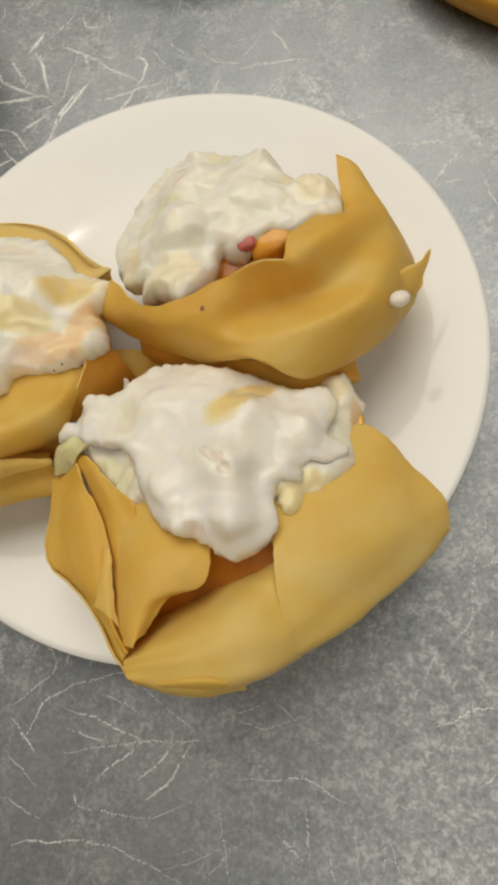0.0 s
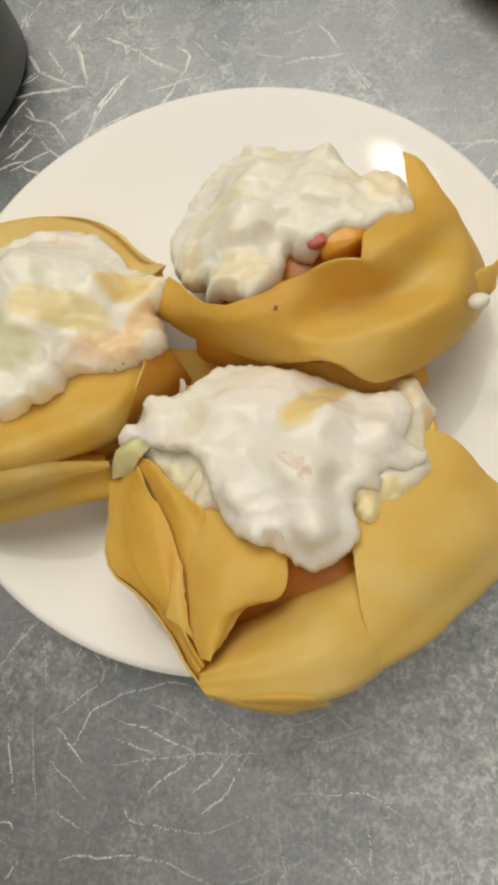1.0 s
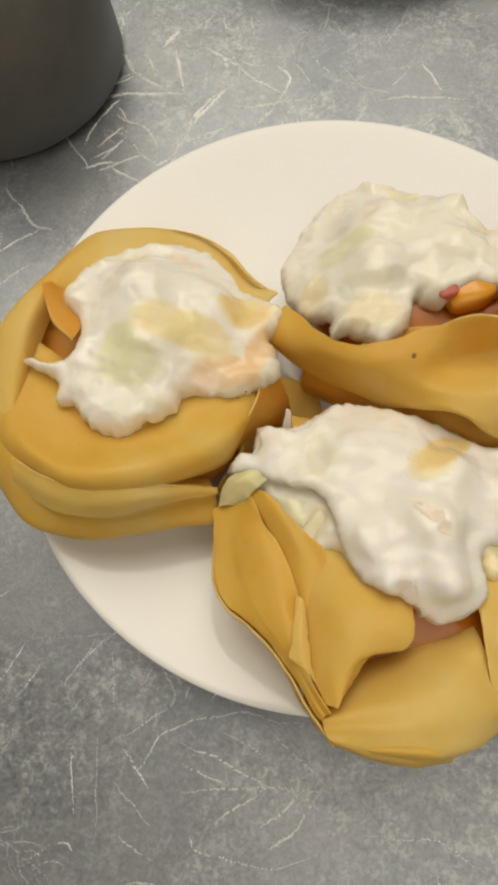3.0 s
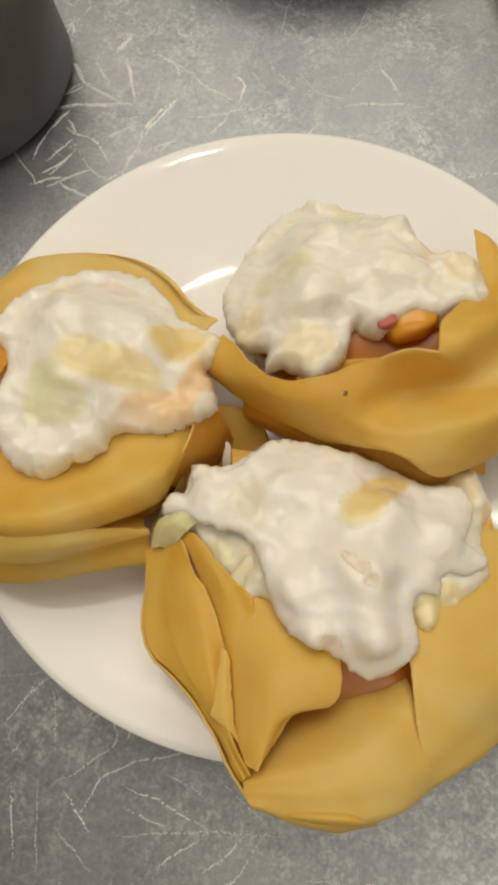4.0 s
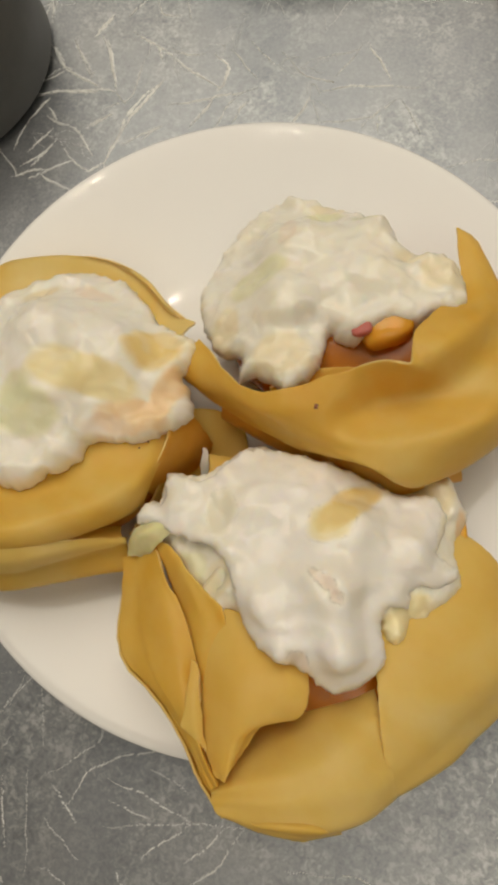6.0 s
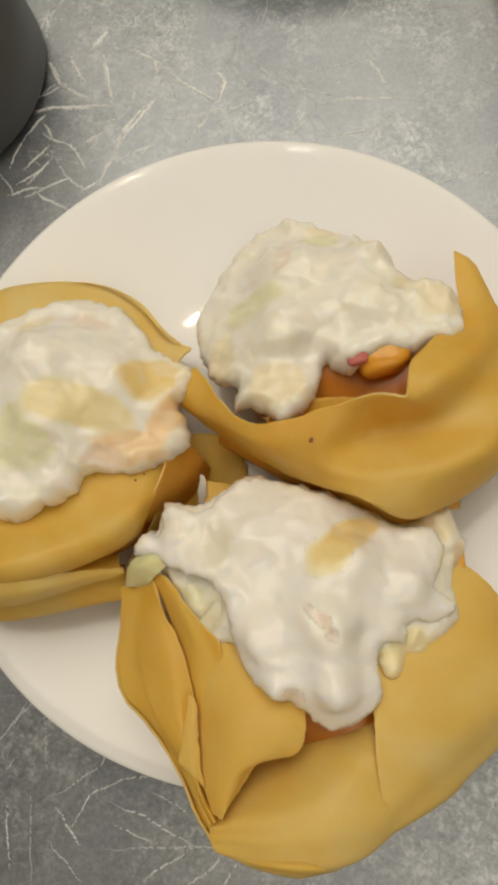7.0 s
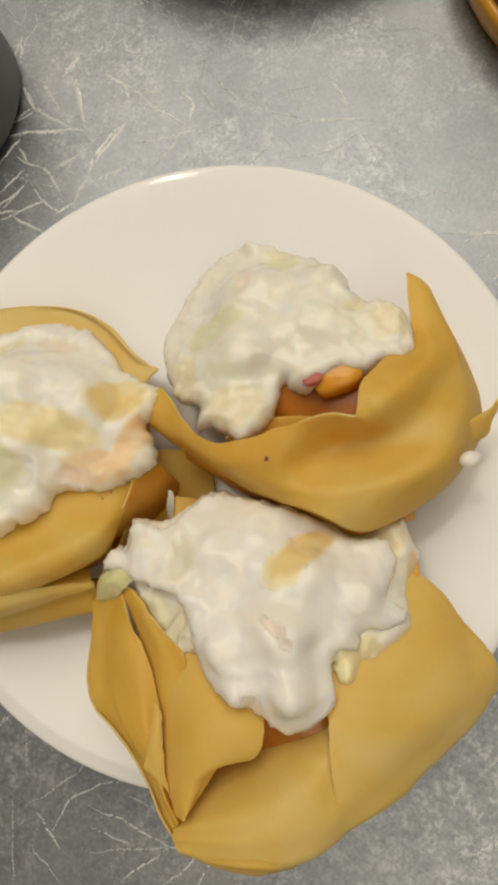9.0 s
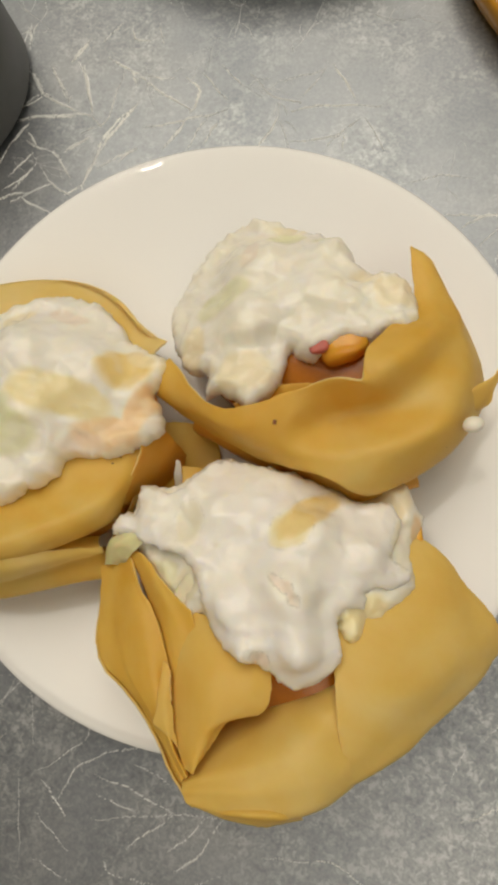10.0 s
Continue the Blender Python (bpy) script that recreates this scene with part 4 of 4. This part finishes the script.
P1_WALL = [
    [(-71.1, -41.1, 37), (-75.2, -27.8, 37), (-76.4, -13.4, 37), (-74.7, -0.7, 37), (-66.7, 7, 38), (-57, 14.1, 36), (-47.3, 17, 34), (-38.6, 14.1, 32), (-32.2, 8, 31), (-19.4, 13.6, 33)],
    [(-71.8, -42.4, 43), (-76.1, -30.8, 44), (-77.7, -16.5, 44.5), (-77.1, -2.4, 44), (-73, 12.7, 41), (-61.5, 24.1, 37), (-48.4, 30.8, 32), (-35.2, 27.9, 28), (-26.7, 21.1, 26), (-18.4, 16.6, 31)],
    [(-81.7, -42.2, 38), (-85, -30.8, 41), (-86.8, -18.1, 42), (-86.2, -7.6, 42), (-80.6, 7.8, 40), (-72.6, 25.4, 36), (-55.6, 32.5, 33), (-39.2, 31.7, 30), (-24.2, 21.7, 28), (-17.5, 19, 29)],
    [(-84.2, -41.5, 24), (-90.2, -25, 25), (-93, -12.4, 25), (-91.2, -4, 24), (-86.5, 13.7, 22), (-77.2, 30.9, 20), (-60.8, 37.4, 18), (-45.5, 36.5, 17), (-29.6, 25.3, 16), (-21.6, 22.8, 18)],
]
P1_TUCK = [
    [(-76.5, 1.7, 46), (-73.6, -2.9, 47), (-70.1, -7.6, 47), (-63.9, -11.3, 46)],
    [(-75.7, 3.4, 45), (-72.2, -0.7, 45), (-68.3, -5.4, 45), (-64.1, -8.6, 44)],
    [(-76.5, 6.7, 41), (-72.1, 2.7, 41), (-68.1, -1.3, 41), (-64.4, -5.3, 41)],
]
P1_SIDE = [
    [(-16.5, -5.4, 38), (-16.1, -14.1, 37), (-18.2, -22.1, 36), (-21.5, -28.8, 33)],
    [(-12.2, -7, 32), (-12, -13.9, 28), (-14.6, -20.6, 26), (-19.9, -28.3, 25)],
    [(-7.6, -10.9, 18), (-8.7, -15.2, 17), (-12.9, -21.2, 17), (-19, -27.3, 17)],
]
P1_CREAM = [
    [(-65, 18.3, 41), (-58.2, 24.8, 37), (-47.3, 28.3, 35), (-34.9, 25.3, 34), (-26.8, 17.1, 34), (-18, 13.8, 35), (-13.3, 9.5, 37), (-16.3, 3.3, 38), (-13.7, -3.3, 38), (-11.2, -8.5, 39), (-16.7, -13.3, 40), (-21.9, -17.2, 42), (-33.9, -19.7, 44), (-35.9, -26.1, 46), (-42.4, -29.3, 47)],
    [(-45.2, -33, 47), (-51.4, -33.9, 48), (-56.8, -31, 48), (-58.6, -28.5, 48), (-64.6, -27.3, 47), (-67.6, -21.7, 47), (-76, -18.9, 47), (-77, -17.4, 47), (-67.9, -17.3, 47), (-63.4, -12.6, 47), (-66.2, -4, 46), (-71.9, 1.1, 45), (-71, 8.8, 43)],
]
P1_GAP = [
    [(-18.4, -7.1, 30), (-16.9, -14.6, 31), (-18.8, -26.6, 28), (-24.2, -39.2, 26)],
    [(-16.8, -3.3, 22), (-14.6, -12.8, 21), (-15.6, -25.3, 18), (-21, -40.2, 18)],
    [(-11.8, -1.3, 18), (-7.9, -11.1, 16), (-6.2, -23.6, 14), (-9.3, -38.4, 14)],
    [(-2.5, -1.5, 14), (1.3, -10.1, 13.5), (4, -22, 13), (-0.1, -36.9, 12.5)],
]
P1_FRUIT = [
    ('yellow', (-23.6, 6.8, 38.0), (11, 10, 7), 25, 0),
    ('pale', (-19.6, 11.3, 36.0), (9, 6, 7), -10, 0),
    ('thin', (-40.9, -4.1, 49.0), (16, 9, 7), -5, 0),
    ('thin', (-33.2, -5.0, 48.0), (14, 8, 7), -8, 0),
    ('peach', (-18.2, -4.5, 41.0), (6, 13, 6), -15, 0),
    ('peach', (-24.6, -12.3, 43.0), (14, 7, 6), 10, 0),
    ('pink', (-29.6, -15.6, 44.0), (10, 5, 7), 10, 0),
    ('green', (-48.0, -16.1, 48.0), (12, 10, 7), 15, 0),
    ('green', (-51.5, -10.9, 48.0), (8, 8, 7), 15, 0),
    ('pale', (-55.7, 16.6, 44.0), (8, 5, 5), 35, 0),
    ('pink', (-43.5, 19.2, 43.0), (9, 4, 5), 0, 0),
]
pouch = thing("crepe_pouch", (-0.045, -0.015, 0.012), "yellow egg crepe pouch, smooth and round, heaped with cream and melon", "dessert", GROUP)
bag("filling", [(12, -44, -12, 20, 18), (15, -46, -12, 28, 26), (22, -48, -12, 33, 31), (27, -51, -12, 33, 32), (32, -54, -11, 28, 28), (35, -55, -11, 18, 18), (36, -55, -10, 4, 3)], pouch, CREPE_SHADED)
sheet("bag_front", P1_BAG, pouch)
sheet("lower_fold", P1_STRIP, pouch)
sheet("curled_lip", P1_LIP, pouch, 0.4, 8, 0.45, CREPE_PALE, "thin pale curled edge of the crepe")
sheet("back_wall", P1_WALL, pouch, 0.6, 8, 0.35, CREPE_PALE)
sheet("inner_tuck", P1_TUCK, pouch, 0.6, 8, 0.35, CREPE_SHADED)
sheet("side_flap", P1_SIDE, pouch, 0.6, 8, 0.35, CREPE_SHADED)
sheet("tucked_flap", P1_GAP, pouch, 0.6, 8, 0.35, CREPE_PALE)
topping = dollop("fruit_cream", P1_CREAM, [(-45, -8, 51), (-34, 4, 46), (-50, 4, 50)], pouch, P1_FRUIT, [(-52, 12, 7, 1.2), (-50, -18, 7, 1.0)], 1.0, "cream with fruit pieces showing through", 0.6, veil=0.15)
fruit(P1_FRUIT, topping)

chunk("cream_drop", (-43.4, -50.2, 42.6), (2.8, 1.4, 1.2), 12, CREAM_PLAIN, pouch, "small white drop of cream", 2.2)
for x, y in ((-18.6, -18.0), (-20.4, -19.8)):
    chunk("speck", (x, y, 44.6), (0.45, 0.4, 0.9), 0, BROWN_RIM, pouch, "tiny dark brown speck", 2.0)
sheet("cream_flake", [[(-9.4, -14.2, 26), (-8.2, -14.4, 26)], [(-9.6, -17.8, 24.5), (-7.4, -17.8, 24.5)], [(-9.2, -21.4, 22), (-7.6, -21.2, 22)]], pouch, 0.7, 6, 0.3, CREAM_PLAIN, "thin white flake of cream")

# ---- things round the plate ----
cup = thing("cup", (-0.143, 0.118, 0.0009), "dark grey matt stoneware cup", "cup")
part("cup_body", lathe([(0, 0), (0.044, 0), (0.047, 0.003), (0.046, 0.03), (0.042, 0.07), (0.039, 0.07), (0.041, 0.05), (0.042, 0.008), (0, 0.006)], 96), GREY_CUP, cup)
part("cup_rim", lathe([(0.042, 0.0702), (0.0418, 0.0735), (0.0405, 0.075), (0.0392, 0.0735), (0.039, 0.0702), (0.042, 0.0702)], 96), GREY_CUP, cup, "rounded grey rim")

# Dish out of view, placed so its overhang darkens the table's far side.
dish = thing("unseen_dish", (-0.02, 0.268, 0.0), "unseen dark round dish whose overhang shades the table", "dish")
part("dish_body", lathe([(0, 0.004), (0.05, 0.004), (0.055, 0.0), (0.058, 0.0), (0.075, 0.014), (0.092, 0.022), (0.094, 0.0235), (0.092, 0.025), (0.074, 0.018), (0.055, 0.009), (0, 0.009)], 96), GREEN_DISH, dish)

bowl = thing("yellow_dish", (0.1455, 0.2095, 0.0), "yellow glazed dish with a brown rim", "dish")
part("dish_body", lathe([(0, 0.0), (0.088, 0.0), (0.094, 0.004), (0.096, 0.012), (0.094, 0.014), (0.09, 0.012), (0.08, 0.006), (0, 0.005)], 96), YELLOW_DISH, bowl)
part("rim", lathe([(0.0925, 0.0125), (0.0935, 0.0165), (0.089, 0.018), (0.084, 0.014), (0.0845, 0.0105), (0.0925, 0.0125)], 96), BROWN_RIM, bowl, "brown glazed rim band")

card = thing("paper_card", (-0.2, 0.16, 0.0), "white paper card with a dark edge", "paper")
part("card_front", box((-0.055, -0.04, 0.0001), (0.055, 0.04, 0.00016)), PAPER_EDGE, card, "dark card edge", False)
part("sheet_of_paper", box((-0.056, -0.038, 0.0005), (0.053, 0.041, 0.0008)), PAPER, card, "white paper", False)
card.rotation_euler[2] = radians(12)
